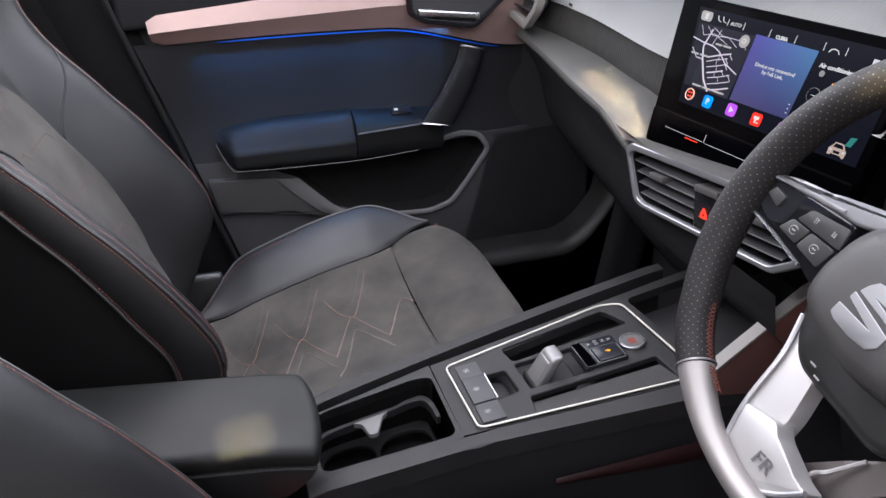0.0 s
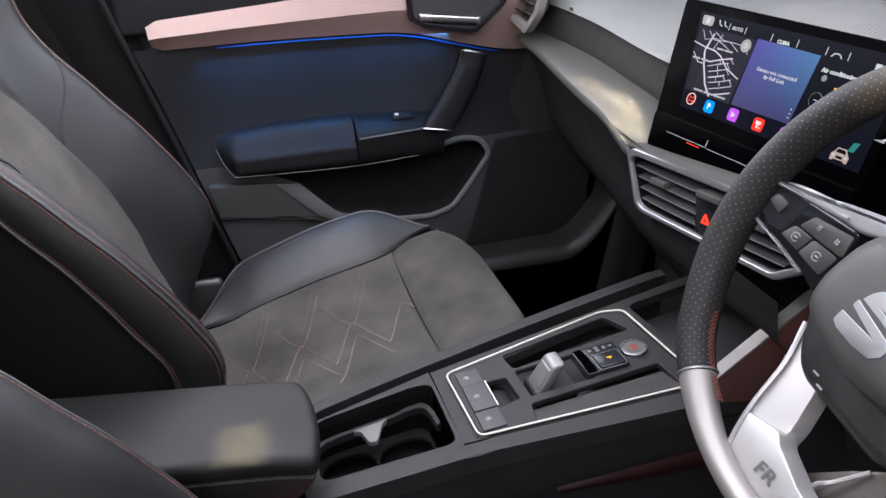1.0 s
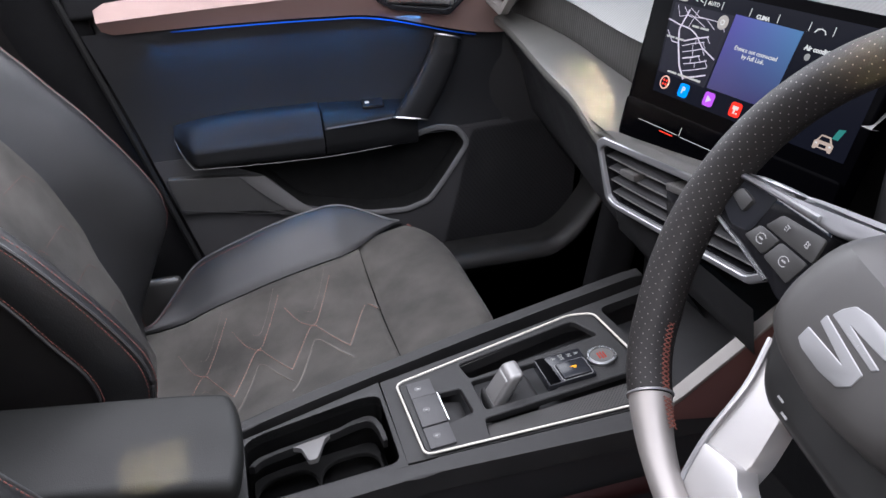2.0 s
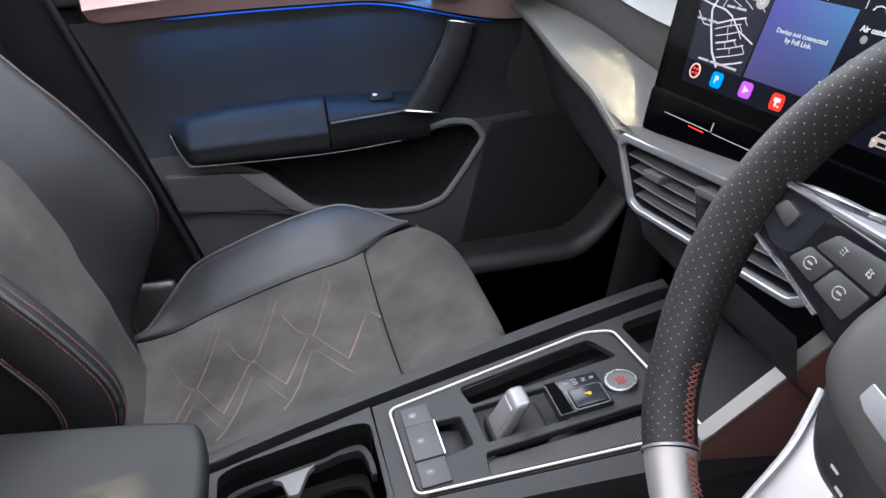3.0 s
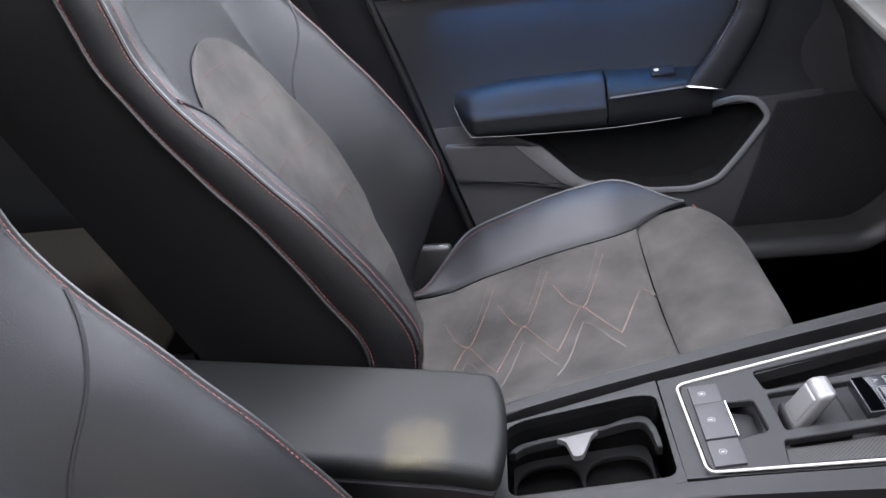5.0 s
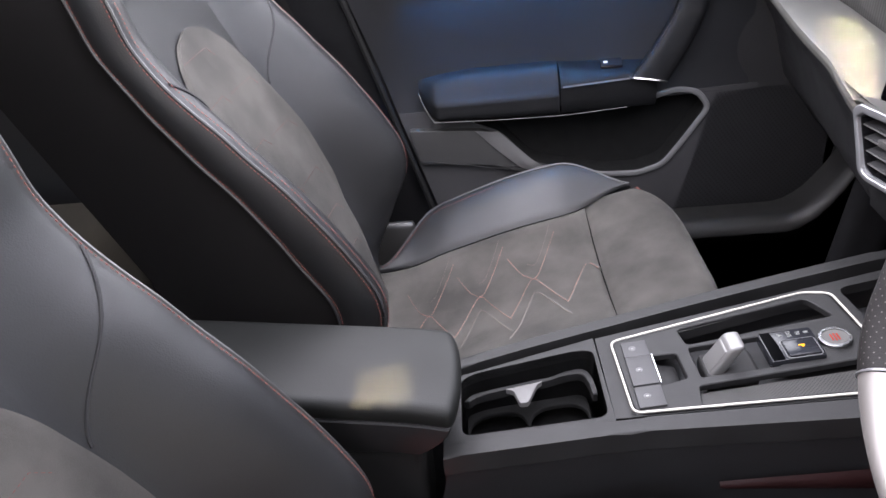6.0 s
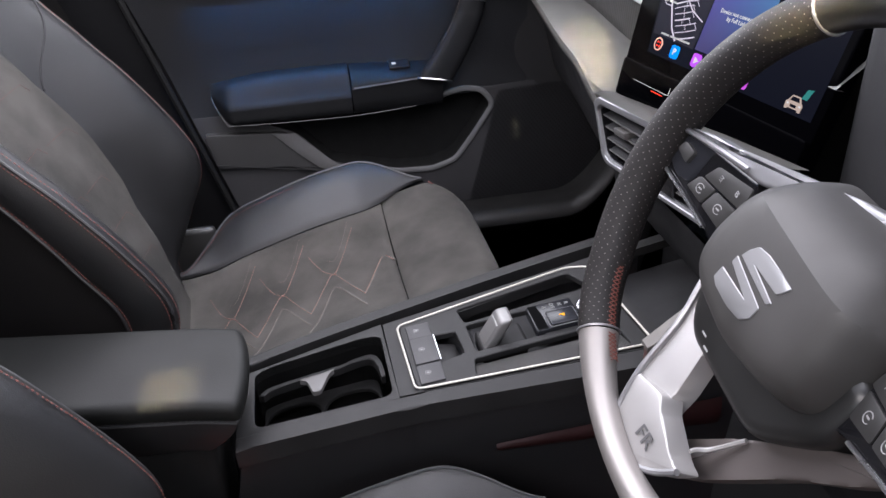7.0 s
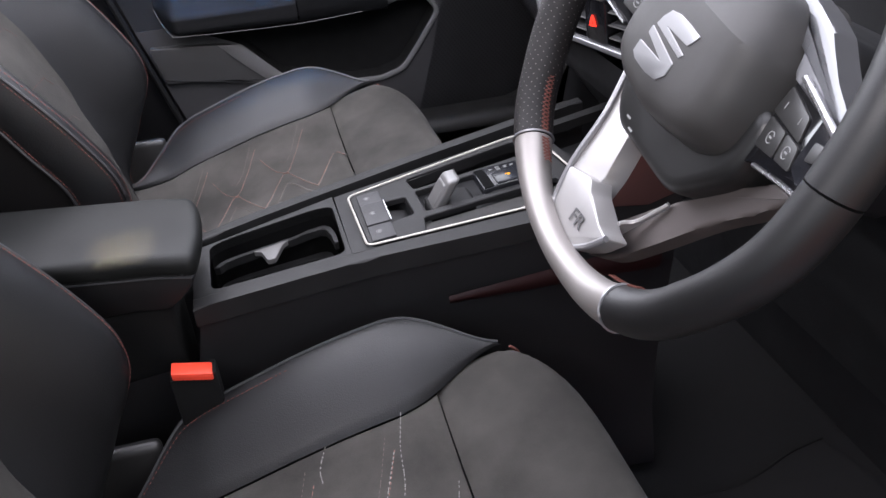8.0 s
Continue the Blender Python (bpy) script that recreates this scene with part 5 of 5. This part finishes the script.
for k in range(3):
    road([(-0.044 + 0.010 * k, 0.0665), (-0.036 + 0.014 * k, 0.056 + 0.002 * k), (-0.020 + 0.022 * k, 0.060), (0.004 + 0.014 * k, 0.052)], 0.00035)
part("street_pattern", roads, ROAD, screen, smooth=False)
for a0, a1, b in ((-0.013, -0.003, 0.050), (-0.001, 0.011, 0.050), (-0.044, -0.032, 0.034), (-0.030, -0.018, 0.034), (-0.024, -0.010, 0.000), (-0.008, 0.006, 0.000), (0.008, 0.026, 0.000)):
    part("map_label", scr_box(a0, a1, b - 0.0010, b + 0.0010, 0.0009, 0.0012), DIM_GLOW, screen)


def icon(a, b, r, colour, strength, mark=True):
    m = glow("icon", colour, strength)
    o = part("icon", prism(round_poly([(a - r, b - r), (a - r, b + r), (a + r, b + r), (a + r, b - r)], r * 0.55, 4), 0.0003, 0.0009, smap), m, screen, smooth=False)
    if mark:
        part("icon_mark", scr_box(a - r * 0.35, a + r * 0.35, b - r * 0.4, b + r * 0.4, 0.001, 0.0013), WHITE_GLOW, o)
    return o


text_part("icon_mark", "P", 0.0095, SCR @ Matrix.Translation((0.008, -0.0135, 0.0012)), WHITE_GLOW, icon(0.008, -0.0135, 0.0070, (0.0, 0.22, 0.85), 1.0, False), bold=0.0003)
part("icon_mark", prism([(0.0425, -0.0165), (0.0425, -0.0095), (0.0490, -0.0130)], 0.001, 0.0013, smap), WHITE_GLOW, icon(0.045, -0.0130, 0.0070, (0.42, 0.08, 0.75), 0.9, False), smooth=False)
red_icon = icon(0.082, -0.0135, 0.0070, (0.95, 0.03, 0.02), 1.0, False)
part("icon_mark", scr_box(0.0785, 0.0855, -0.0135, -0.0100, 0.001, 0.0013), WHITE_GLOW, red_icon)
part("icon_mark", scr_box(0.0805, 0.0825, -0.0175, -0.0135, 0.001, 0.0013), WHITE_GLOW, red_icon)
part("icon_mark", scr_box(0.0840, 0.0860, -0.0175, -0.0160, 0.001, 0.0013), WHITE_GLOW, red_icon)
icon(0.118, -0.0140, 0.0070, (0.50, 0.08, 0.60), 0.9)
car_icon = part("icon", prism(round_poly([(0.1775, -0.0205), (0.1770, -0.0140), (0.1795, -0.0120), (0.1822, -0.0072), (0.1918, -0.0072), (0.1945, -0.0120), (0.1970, -0.0140), (0.1965, -0.0205), (0.1935, -0.0205), (0.1930, -0.0190), (0.1810, -0.0190), (0.1805, -0.0205)], 0.0006, 2), 0.0003, 0.0009, smap), glow("icon_pale", (0.46, 0.36, 0.32), 0.8), screen, smooth=False)
part("icon_mark", prism([(0.1812, -0.0122), (0.1831, -0.0085), (0.1909, -0.0085), (0.1928, -0.0122)], 0.0009, 0.0012, smap), NAVY, car_icon, smooth=False)
part("icon_mark", scr_box(0.1835, 0.1905, -0.0178, -0.0152, 0.0009, 0.0012), NAVY, car_icon)
for a in (0.1788, 0.1932):
    part("icon_mark", scr_box(a, a + 0.0022, -0.0160, -0.0144, 0.0009, 0.0012), WHITE_GLOW, car_icon)
part("icon", prism([(0.1925, -0.0080), (0.1955, 0.0010), (0.2020, 0.0022), (0.1985, -0.0080)], 0.0003, 0.0009, smap), glow("icon_teal", (0.03, 0.20, 0.19), 0.8), screen, smooth=False)
part("home_ring", disc(-0.0225, -0.0120, 0.0058, 0.0072, 0.0004, 0.0012, 24, smap), glow("ring_light", (0.9, 0.5, 0.42), 0.7), screen)
for da in (-0.002, 0.002):
    for db in (-0.002, 0.002):
        part("home_dot", disc(-0.0225 + da, -0.0120 + db, 0, 0.0012, 0.0004, 0.0010, 10, smap), RED_GLOW, screen)
part("search_button", disc(0.0250, 0.0605, 0, 0.0072, 0.0006, 0.0011, 24, smap), glow("button_grey", (0.38, 0.36, 0.36), 0.8), screen)
part("search_mark", disc(0.0250, 0.0605, 0.0018, 0.0030, 0.0011, 0.0014, 16, smap), WHITE_GLOW, screen)
part("seat_button", prism(round_poly([(-0.050, 0.0715), (-0.052, 0.0825), (-0.034, 0.0825), (-0.033, 0.0715)], 0.004, 4), 0.0003, 0.0008, smap), glow("button_pale", (0.42, 0.40, 0.40), 0.8), screen)
part("seat_mark", scr_box(-0.0440, -0.0390, 0.0735, 0.0805, 0.0009, 0.0012), WHITE_GLOW, screen)
SM = SCR @ Matrix.Translation((0, 0, 0.0010))
text_part("caption", "AUTO", 0.0058, SM @ Matrix.Translation((0.005, 0.0752, 0)), WHITE_GLOW, screen)
text_part("caption", "CLIMA", 0.0056, SM @ Matrix.Translation((0.0715, 0.0730, 0)), WHITE_GLOW, screen, bold=0.0002)
text_part("caption", "Device not connected\nby Full Link.", 0.0060, SM @ Matrix.Translation((0.079, 0.038, 0)), WHITE_GLOW, screen)
text_part("caption", "Air conditioning", 0.0062, SM @ Matrix.Translation((0.129, 0.0575, 0)), WHITE_GLOW, screen, align="LEFT", bold=0.0002)
for a in (-0.0075, 0.0169, 0.0543, 0.0889, 0.1254, 0.1517):
    part("bar_tick", scr_box(a - 0.0003, a + 0.0003, 0.0715, 0.0795, 0.0005, 0.0009), WHITE_GLOW, screen)
for k, a in enumerate((-0.0245, -0.0165)):
    part("seat_heat_mark", tube([smap(Vector((a + x, y, 0.001))) for x, y in ((0, 0.0805), (0.002, 0.0760), (0.006, 0.0745))], 0.0006, 4), WHITE_GLOW, screen)
part("car_mark", tube([smap(Vector((0.1385 + x, 0.0715 + y, 0.001))) for x, y in ((-0.006, 0), (-0.004, 0.003), (0.0, 0.004), (0.004, 0.003), (0.006, 0))], 0.0006, 4), WHITE_GLOW, screen)
part("close_button", scr_box(0.1825, 0.1885, 0.0700, 0.0755), WHITE_GLOW, screen)
part("switch_knob", disc(0.1350, 0.050, 0, 0.0032, 0.0004, 0.0010, 16, smap), glow("knob", (0.35, 0.35, 0.36), 0.6), screen)
part("minus_ring", disc(0.1357, 0.0277, 0.0074, 0.0079, 0.0004, 0.0009, 24, smap), glow("thin_ring", (0.3, 0.3, 0.32), 0.5), screen)
part("minus", scr_box(0.1333, 0.1381, 0.0273, 0.0280), WHITE_GLOW, screen)
for k in range(3):
    part("more_dot", disc(0.1135, 0.003 + 0.0045 * k, 0, 0.0008, 0.0007, 0.0012, 8, smap), WHITE_GLOW, screen)
part("driver_temperature", scr_box(0.151, 0.158, 0.0405, 0.0440), AMBER_GLOW, screen)

# instrument hood beyond the wheel
cluster = thing("instrument_display", "black digital instrument display in a hood", "display")
part("housing", box(0.385, 0.56, -0.62, -0.126, 0.58, 0.835, 0.020, 4), MATTE, cluster)
bezel = round_poly([(-0.165, -0.066), (-0.165, 0.066), (0.165, 0.066), (0.165, -0.066)], 0.022, 5)
cmap = lambda p: Vector((0.378 - p.z + 0.25 * p.y, -0.372 - p.x, 0.765 + p.y))
part("panel", prism(bezel, -0.004, 0.006, cmap, 0.002, 2), GLASS, cluster, "dark glass instrument panel")
part("bezel", tube([cmap(Vector((u, v, 0.006))) for u, v in bezel], 0.0008, 6, closed=True), MID_GREY, cluster)
part("hood", sheet(lambda u, v: Vector((0.36 + 0.14 * v, -0.56 + 0.36 * u, 0.858 + 0.012 * math.sin(math.pi * u) - 0.02 * v)), 16, 6, 0.008), PLASTIC, cluster)

# ---- steering wheel ----
wheel = thing("steering_wheel", "flat-bottomed leather steering wheel with silver lower spoke", "steering wheel")
th, ph = radians(26.5), radians(8.4)
ax, bx = Vector((0, -1, 0)), Vector((math.sin(th), 0, math.cos(th)))
nx = ax.cross(bx)
ax, bx = ax * math.cos(ph) - bx * math.sin(ph), ax * math.sin(ph) + bx * math.cos(ph)
WH = Matrix(((ax.x, bx.x, nx.x, 0.1701), (ax.y, bx.y, nx.y, -0.3535), (ax.z, bx.z, nx.z, 0.6978), (0, 0, 0, 1)))


def wmap(p):
    """Wheel coordinates: to the driver's right, up, out towards the driver."""
    return WH @ Vector((p.x, p.y, p.z))


def pad_map(p):
    """The side spokes slope down into the hub."""
    return WH @ Vector((p.x, p.y, p.z - 0.029 + 0.265 * (abs(p.x) - 0.080)))


def low_map(p):
    """The lower spoke slopes from the rim down into the hub."""
    return WH @ Vector((p.x, p.y, p.z - 0.012 - 0.020 * min(max((p.y + 0.125) / 0.09, 0), 1)))


def rim(q):
    """The rim's middle line at the angle q, flattened below."""
    a, b = 0.1645 * math.cos(q), 0.1645 * math.sin(q)
    if b < -0.095:
        k = (-b - 0.095) / 0.070
        b = -0.095 - 0.070 * (k - 0.10 * k ** 2.5)
        a *= 1 + 0.03 * math.sin(math.pi * k)
    out = 1 + 0.028 * smooth_step(0.02, 0.10, a) * smooth_step(0.02, -0.05, b)
    a, b = a * out, b * out
    return Vector((a, b, -0.006))


def rim_part(name, q0, q1, r, material, label="", n=60):
    pts = [wmap(rim(radians(q0 + (q1 - q0) * i / n))) for i in range(n + 1)]
    return part(name, tube(pts, r, 20, up=tuple(nx), flat=1.05), material, wheel, label)


rim_part("grip", 126, 236, lambda t: 0.0150 + 0.0012 * math.sin(math.pi * t), RIM_LEATHER, "perforated black leather grip")
rim_part("grip", 0, 54, 0.0150, RIM_PLAIN, "smooth black leather grip")
rim_part("upper_rim", 54.4, 125.6, 0.0146, RIM_PLAIN, "smooth black leather upper rim")
low_pts = []
for i in range(45):
    q = rim(radians(236.5 + 67 * i / 44))
    low_pts.append(wmap(q + Vector((q.x, q.y, 0)).normalized() * 0.0050 * math.sin(math.pi * i / 44)))
part("lower_rim", tube(low_pts, lambda t: 0.0146 - 0.0045 * math.sin(math.pi * t), 20, up=tuple(nx), flat=1.05), RIM_SILVER, wheel, "satin silver flat lower rim")
rim_part("side_rim", -56, -0.4, 0.0148, RIM_PLAIN, "smooth black leather lower side of the rim", 30)
for q in (126, 54, 236.2, 303.8):
    c = rim(radians(q))
    d = (rim(radians(q + 1)) - rim(radians(q - 1))).normalized()
    s = d.cross(Vector((0, 0, 1)))
    part("joint_ring", tube([wmap(c + 0.0152 * (math.cos(k) * s + 1.05 * math.sin(k) * Vector((0, 0, 1)))) for k in [2 * math.pi * j / 24 for j in range(24)]], 0.0010, 5, closed=True), SILVER, wheel)
for q0, q1 in ((216, 236), (237, 246), (297, 303), (304, 309)):
    row = bmesh.new()
    line = [rim(radians(q0 + (q1 - q0) * i / 60)) for i in range(61)]
    run = 0.0
    for i in range(1, 60):
        run += (line[i] - line[i - 1]).length
        if run > 0.0032:
            run = 0
            inward = -line[i].normalized()
            t = (line[i + 1] - line[i - 1]).normalized()
            for sgn in (1, -1):
                p = line[i] + inward * 0.0150 + Vector((0, 0, 0.0015))
                e = line[i] + inward * 0.0146 + Vector((0, 0, -0.0050))
                add(row, tube([wmap(p + t * 0.0016 * sgn), wmap((p + e) / 2 + inward * 0.0010), wmap(e - t * 0.0016 * sgn)], 0.00055, 4))
    part("cross_stitching", row, WHEEL_THREAD, wheel, "orange-red cross stitching", kind="stuff")

# hub
hub_face = round_poly([(-0.058, -0.030), (-0.040, -0.0400), (0.0, -0.0455), (0.040, -0.0400), (0.058, -0.030), (0.061, -0.010), (0.057, 0.022), (0.042, 0.0440), (-0.038, 0.0440), (-0.055, 0.018), (-0.061, -0.010)], 0.010, 5)


def cover():
    """The padded cover: a nearly flat face, soft edges and flanks that spread downwards, its upper third folded back along a crease."""
    bm = bmesh.new()
    rings = [[bm.verts.new((u * k, v * k, z)) for u, v in hub_face] for k, z in ((1.30, -0.044), (1.265, -0.036), (1.22, -0.0275), (1.17, -0.0200), (1.11, -0.0132), (1.05, -0.0085), (0.98, -0.0050), (0.90, -0.0027), (0.80, -0.0013), (0.60, -0.0004), (0.30, -0.0001))]
    for A, B in zip(rings, rings[1:]):
        for i in range(len(hub_face)):
            bm.faces.new((A[i - 1], A[i], B[i], B[i - 1]))
    bm.faces.new(rings[-1])
    bmesh.ops.bisect_plane(bm, geom=bm.verts[:] + bm.edges[:] + bm.faces[:], plane_co=(0, 0.027, 0), plane_no=(0.08, 1, 0))
    for v in bm.verts:
        v.co = wmap(Vector((v.co.x, v.co.y, v.co.z - 0.50 * max(0, v.co.y + 0.08 * v.co.x - 0.027))))
    return bm


part("airbag_cover", cover(), HUB, wheel, "soft grey-black airbag cover", crease=21)
part("hub_lower", prism(round_poly([(-0.076, 0.0), (-0.074, -0.040), (-0.048, -0.080), (0.046, -0.082), (0.084, -0.044), (0.086, 0.0)], 0.016, 5), -0.065, -0.026, wmap, 0.010, 4), HUB_LOW, wheel, "black lower hub shroud")
part("column", box(-0.055, 0.055, -0.055, 0.045, -0.24, -0.07, 0.02, 3, wmap), MATTE, wheel)
for da, db in ((-0.030, -0.0685), (-0.021, -0.0735)):
    part("air_bag_mark", box(da - 0.003, da + 0.003, db - 0.0007, db + 0.0007, -0.0265, -0.0257, 0, 1, wmap), DIM_PRINT, wheel)


def plaque(outline):
    return prism(round_poly(outline, 0.0009, 3), -0.004, 0.0006, wmap, 0.0004, 1)


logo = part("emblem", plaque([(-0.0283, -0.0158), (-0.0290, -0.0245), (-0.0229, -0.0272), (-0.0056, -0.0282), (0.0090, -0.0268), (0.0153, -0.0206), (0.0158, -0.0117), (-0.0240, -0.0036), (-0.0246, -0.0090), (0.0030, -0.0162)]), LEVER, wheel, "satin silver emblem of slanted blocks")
part("emblem_block", plaque([(-0.0215, -0.0015), (0.0176, -0.0072), (0.0206, -0.0038), (-0.0088, 0.0017), (0.0186, 0.0014), (0.0214, 0.0044), (0.0247, 0.0105), (0.0105, 0.0120), (-0.0036, 0.0126), (-0.0139, 0.0108), (-0.0190, 0.0048)]), LEVER, logo)

# side spokes with their buttons
for s in (-1, 1):
    pad = part("button_pad", prism(round_poly([(s * 0.158, -0.006), (s * 0.151, 0.018), (s * 0.079, 0.023), (s * 0.079, -0.032), (s * 0.094, -0.026), (s * 0.151, -0.016)], 0.005, 4), -0.018, 0.0, pad_map, 0.002, 2), GLOSS, wheel, "gloss black button pad")
    keys = (([(0.1175, 0.0005), (0.1120, 0.0130), (0.0800, 0.0178), (0.0780, 0.0010)], "wide"), ([(0.1255, -0.0128), (0.1200, -0.0008), (0.1035, -0.0008), (0.1072, -0.0152)], "ring"), ([(0.1058, -0.0156), (0.1020, -0.0010), (0.0800, -0.0010), (0.0830, -0.0190)], "ring"), ([(0.1475, 0.0030), (0.1440, 0.0110), (0.1325, 0.0090), (0.1340, -0.0015)], "knob"))
    for outline, kind in keys:
        o = round_poly([(s * u, v) for u, v in outline], 0.0022, 3)
        bt = part("wheel_button", prism(o, -0.001, 0.0012 + 0.003 * (kind == "knob"), pad_map, 0.0005, 2), PAD_KEY, pad)
        cu, cv = s * sum(u for u, v in outline) / 4, sum(v for u, v in outline) / 4
        if kind == "ring":
            part("symbol", tube([pad_map(Vector((cu + 0.0034 * math.cos(k), cv + 0.0034 * math.sin(k), 0.0014))) for k in [0.6 + 5.0 * j / 10 for j in range(11)]], 0.00035, 4), DIM_PRINT, bt)
            part("symbol", box(cu - 0.0016, cu + 0.0016, cv - 0.0005, cv + 0.0005, 0.0010, 0.0016, 0, 1, pad_map), DIM_PRINT, bt)
        elif kind == "wide":
            for word, du in (("SET", -0.008), ("RES", 0.0085)) if s < 0 else (("I", -0.010), ("I", 0.010)):
                c = pad_map(Vector((cu + du, cv, 0.0015)))
                text_part("key_letters" if s < 0 else "symbol", word, 0.0056, Matrix.Translation(c) @ WH.to_3x3().to_4x4() @ Matrix.Rotation(-s * -math.atan(0.265), 4, "Y"), DIM_PRINT, bt)
    wing_line = [(-0.1535, 0.0160), (-0.1490, 0.0200), (-0.1340, 0.0258), (-0.1100, 0.0300), (-0.0980, 0.0345), (-0.0700, 0.0425), (-0.0200, 0.0570), (0.0020, 0.0600), (0.0020, 0.0400), (-0.0600, 0.0300), (-0.0790, 0.0225)] if s < 0 else [(0.1542, 0.0143), (0.1545, 0.0225), (0.1358, 0.0281), (0.1154, 0.0342), (0.0937, 0.0441), (0.0791, 0.0514), (0.0546, 0.0560), (0.0300, 0.0585), (0.0000, 0.0585), (0.0000, 0.0430), (0.0386, 0.0475), (0.0596, 0.0465), (0.0638, 0.0423), (0.0744, 0.0207), (0.0822, 0.0207)]
    part("spoke_trim", prism(round_poly(wing_line, 0.004, 4), -0.016, 0.002, pad_map, 0.003, 3), SILVER, wheel, "satin silver upper spoke trim")
    part("trim_edge", tube([pad_map(Vector((s * 0.152, 0.0165, 0.0045))), pad_map(Vector((s * 0.120, 0.0215, 0.0045))), pad_map(Vector((s * 0.090, 0.0255, 0.0040)))], 0.0022, 8), CHROME, wheel)
    part("pad_surround", prism(round_poly([(s * 0.158, -0.004), (s * 0.151, 0.019), (s * 0.122, 0.021), (s * 0.124, -0.010), (s * 0.138, -0.014)], 0.004, 3), -0.001, 0.0012, pad_map, 0.0008, 1), PLATE_GREY, wheel)
    part("pad_edge", tube([pad_map(Vector((s * 0.152, -0.015, 0.001))), pad_map(Vector((s * 0.122, -0.020, 0.001))), pad_map(Vector((s * 0.095, -0.026, 0.001)))], 0.0015, 6), CHROME, wheel)

# lower spoke: a silver V with its plate at the rim
def spoke_piece(name, outline, to, label=""):
    """One satin facet of the lower spoke."""
    bm = prism(round_poly(outline, 0.004, 4), -0.018, 0.0, lambda p: Vector(p), 0.0016, 2)
    bmesh.ops.triangulate(bm, faces=[f for f in bm.faces if len(f.verts) > 4])
    for v in bm.verts:
        v.co = to(v.co)
    return part(name, bm, SPOKE, wheel, label)


def tilted(p):
    """The upper facet leans away from its outer edge."""
    inward = max(0.0, p.x - lerp_table([(-0.150, -0.036), (-0.080, -0.052), (-0.036, -0.072)], p.y))
    return low_map(Vector((p.x, p.y, p.z - 0.002 - 0.20 * inward)))


sp = spoke_piece("lower_spoke", [(-0.0425, -0.122), (-0.036, -0.150), (-0.028, -0.160), (-0.008, -0.1655), (0.0120, -0.1585), (0.028, -0.1450), (0.0410, -0.1265), (0.0300, -0.1268), (-0.004, -0.119), (-0.0125, -0.113)], low_map, "satin silver plate at the foot of the spoke")
facet = spoke_piece("spoke_facet", [(-0.072, -0.036), (-0.052, -0.080), (-0.0435, -0.118), (-0.0385, -0.140), (-0.0100, -0.128), (-0.0135, -0.108), (-0.022, -0.084), (-0.040, -0.036)], tilted, "satin silver slanting facet of the spoke")
facet.parent = sp

edge_line = [(-0.066, -0.050), (-0.052, -0.080), (-0.0435, -0.118), (-0.0355, -0.150), (-0.028, -0.159), (-0.008, -0.1645), (0.011, -0.1575), (0.027, -0.1440), (0.040, -0.127)]
part("spoke_rim", tube(curve_points([low_map(Vector((a, b, -0.0004))) for a, b in edge_line], 5), 0.0024, 8), SILVER, sp, "bright edge of the spoke")
edge_a = curve_points([(0.0303, -0.1268, -0.0145), (0.0235, -0.1215, -0.0300), (0.0262, -0.1150, -0.0385), (0.0372, -0.0915, -0.0430)], 6)
edge_b = curve_points([(0.0285, -0.1450, -0.0145), (0.0175, -0.1405, -0.0350), (0.0250, -0.1195, -0.0410), (0.0375, -0.0935, -0.0445)], 6)
part("spoke_edge", sheet(lambda u, v: wmap(edge_a[6 + round(u * 12)].lerp(edge_b[6 + round(u * 12)], v)), 12, 4, 0.002), SPOKE, sp, "bright tapering edge of the arm")
part("edge_line", tube([wmap(p + Vector((0, 0, 0.0008))) for p in edge_a[5:]], 0.0016, 6), SPOKE, sp)
# the arm's shade is put into its darker metal colour
part("spoke_arm", prism(curve_flat([(-0.004, -0.140), (0.0160, -0.1150), (0.0343, -0.0927), (0.0617, -0.0661), (0.0847, -0.0419), (0.100, -0.030)]) + curve_flat([(0.122, -0.028), (0.109, -0.0396), (0.0969, -0.0545), (0.0731, -0.0811), (0.0425, -0.1228), (0.016, -0.1558), (-0.0082, -0.1718)]), -0.060, -0.0445, wmap, 0.003, 3), SPOKE_DARK, sp, "satin metal arm of the spoke, shade in its dark colour")
text_part("spoke_letters", "FR", 0.0160, WH @ Matrix.Translation((0.0025, -0.1393, -0.0112)) @ Matrix.Rotation(radians(8), 4, "Z") @ Matrix(((1.12, 0.22, 0, 0), (0, 0.95, 0, 0), (0, 0, 1, 0), (0, 0, 0, 1))), MID_GREY, sp, "dark grey letters", bold=0.0001)
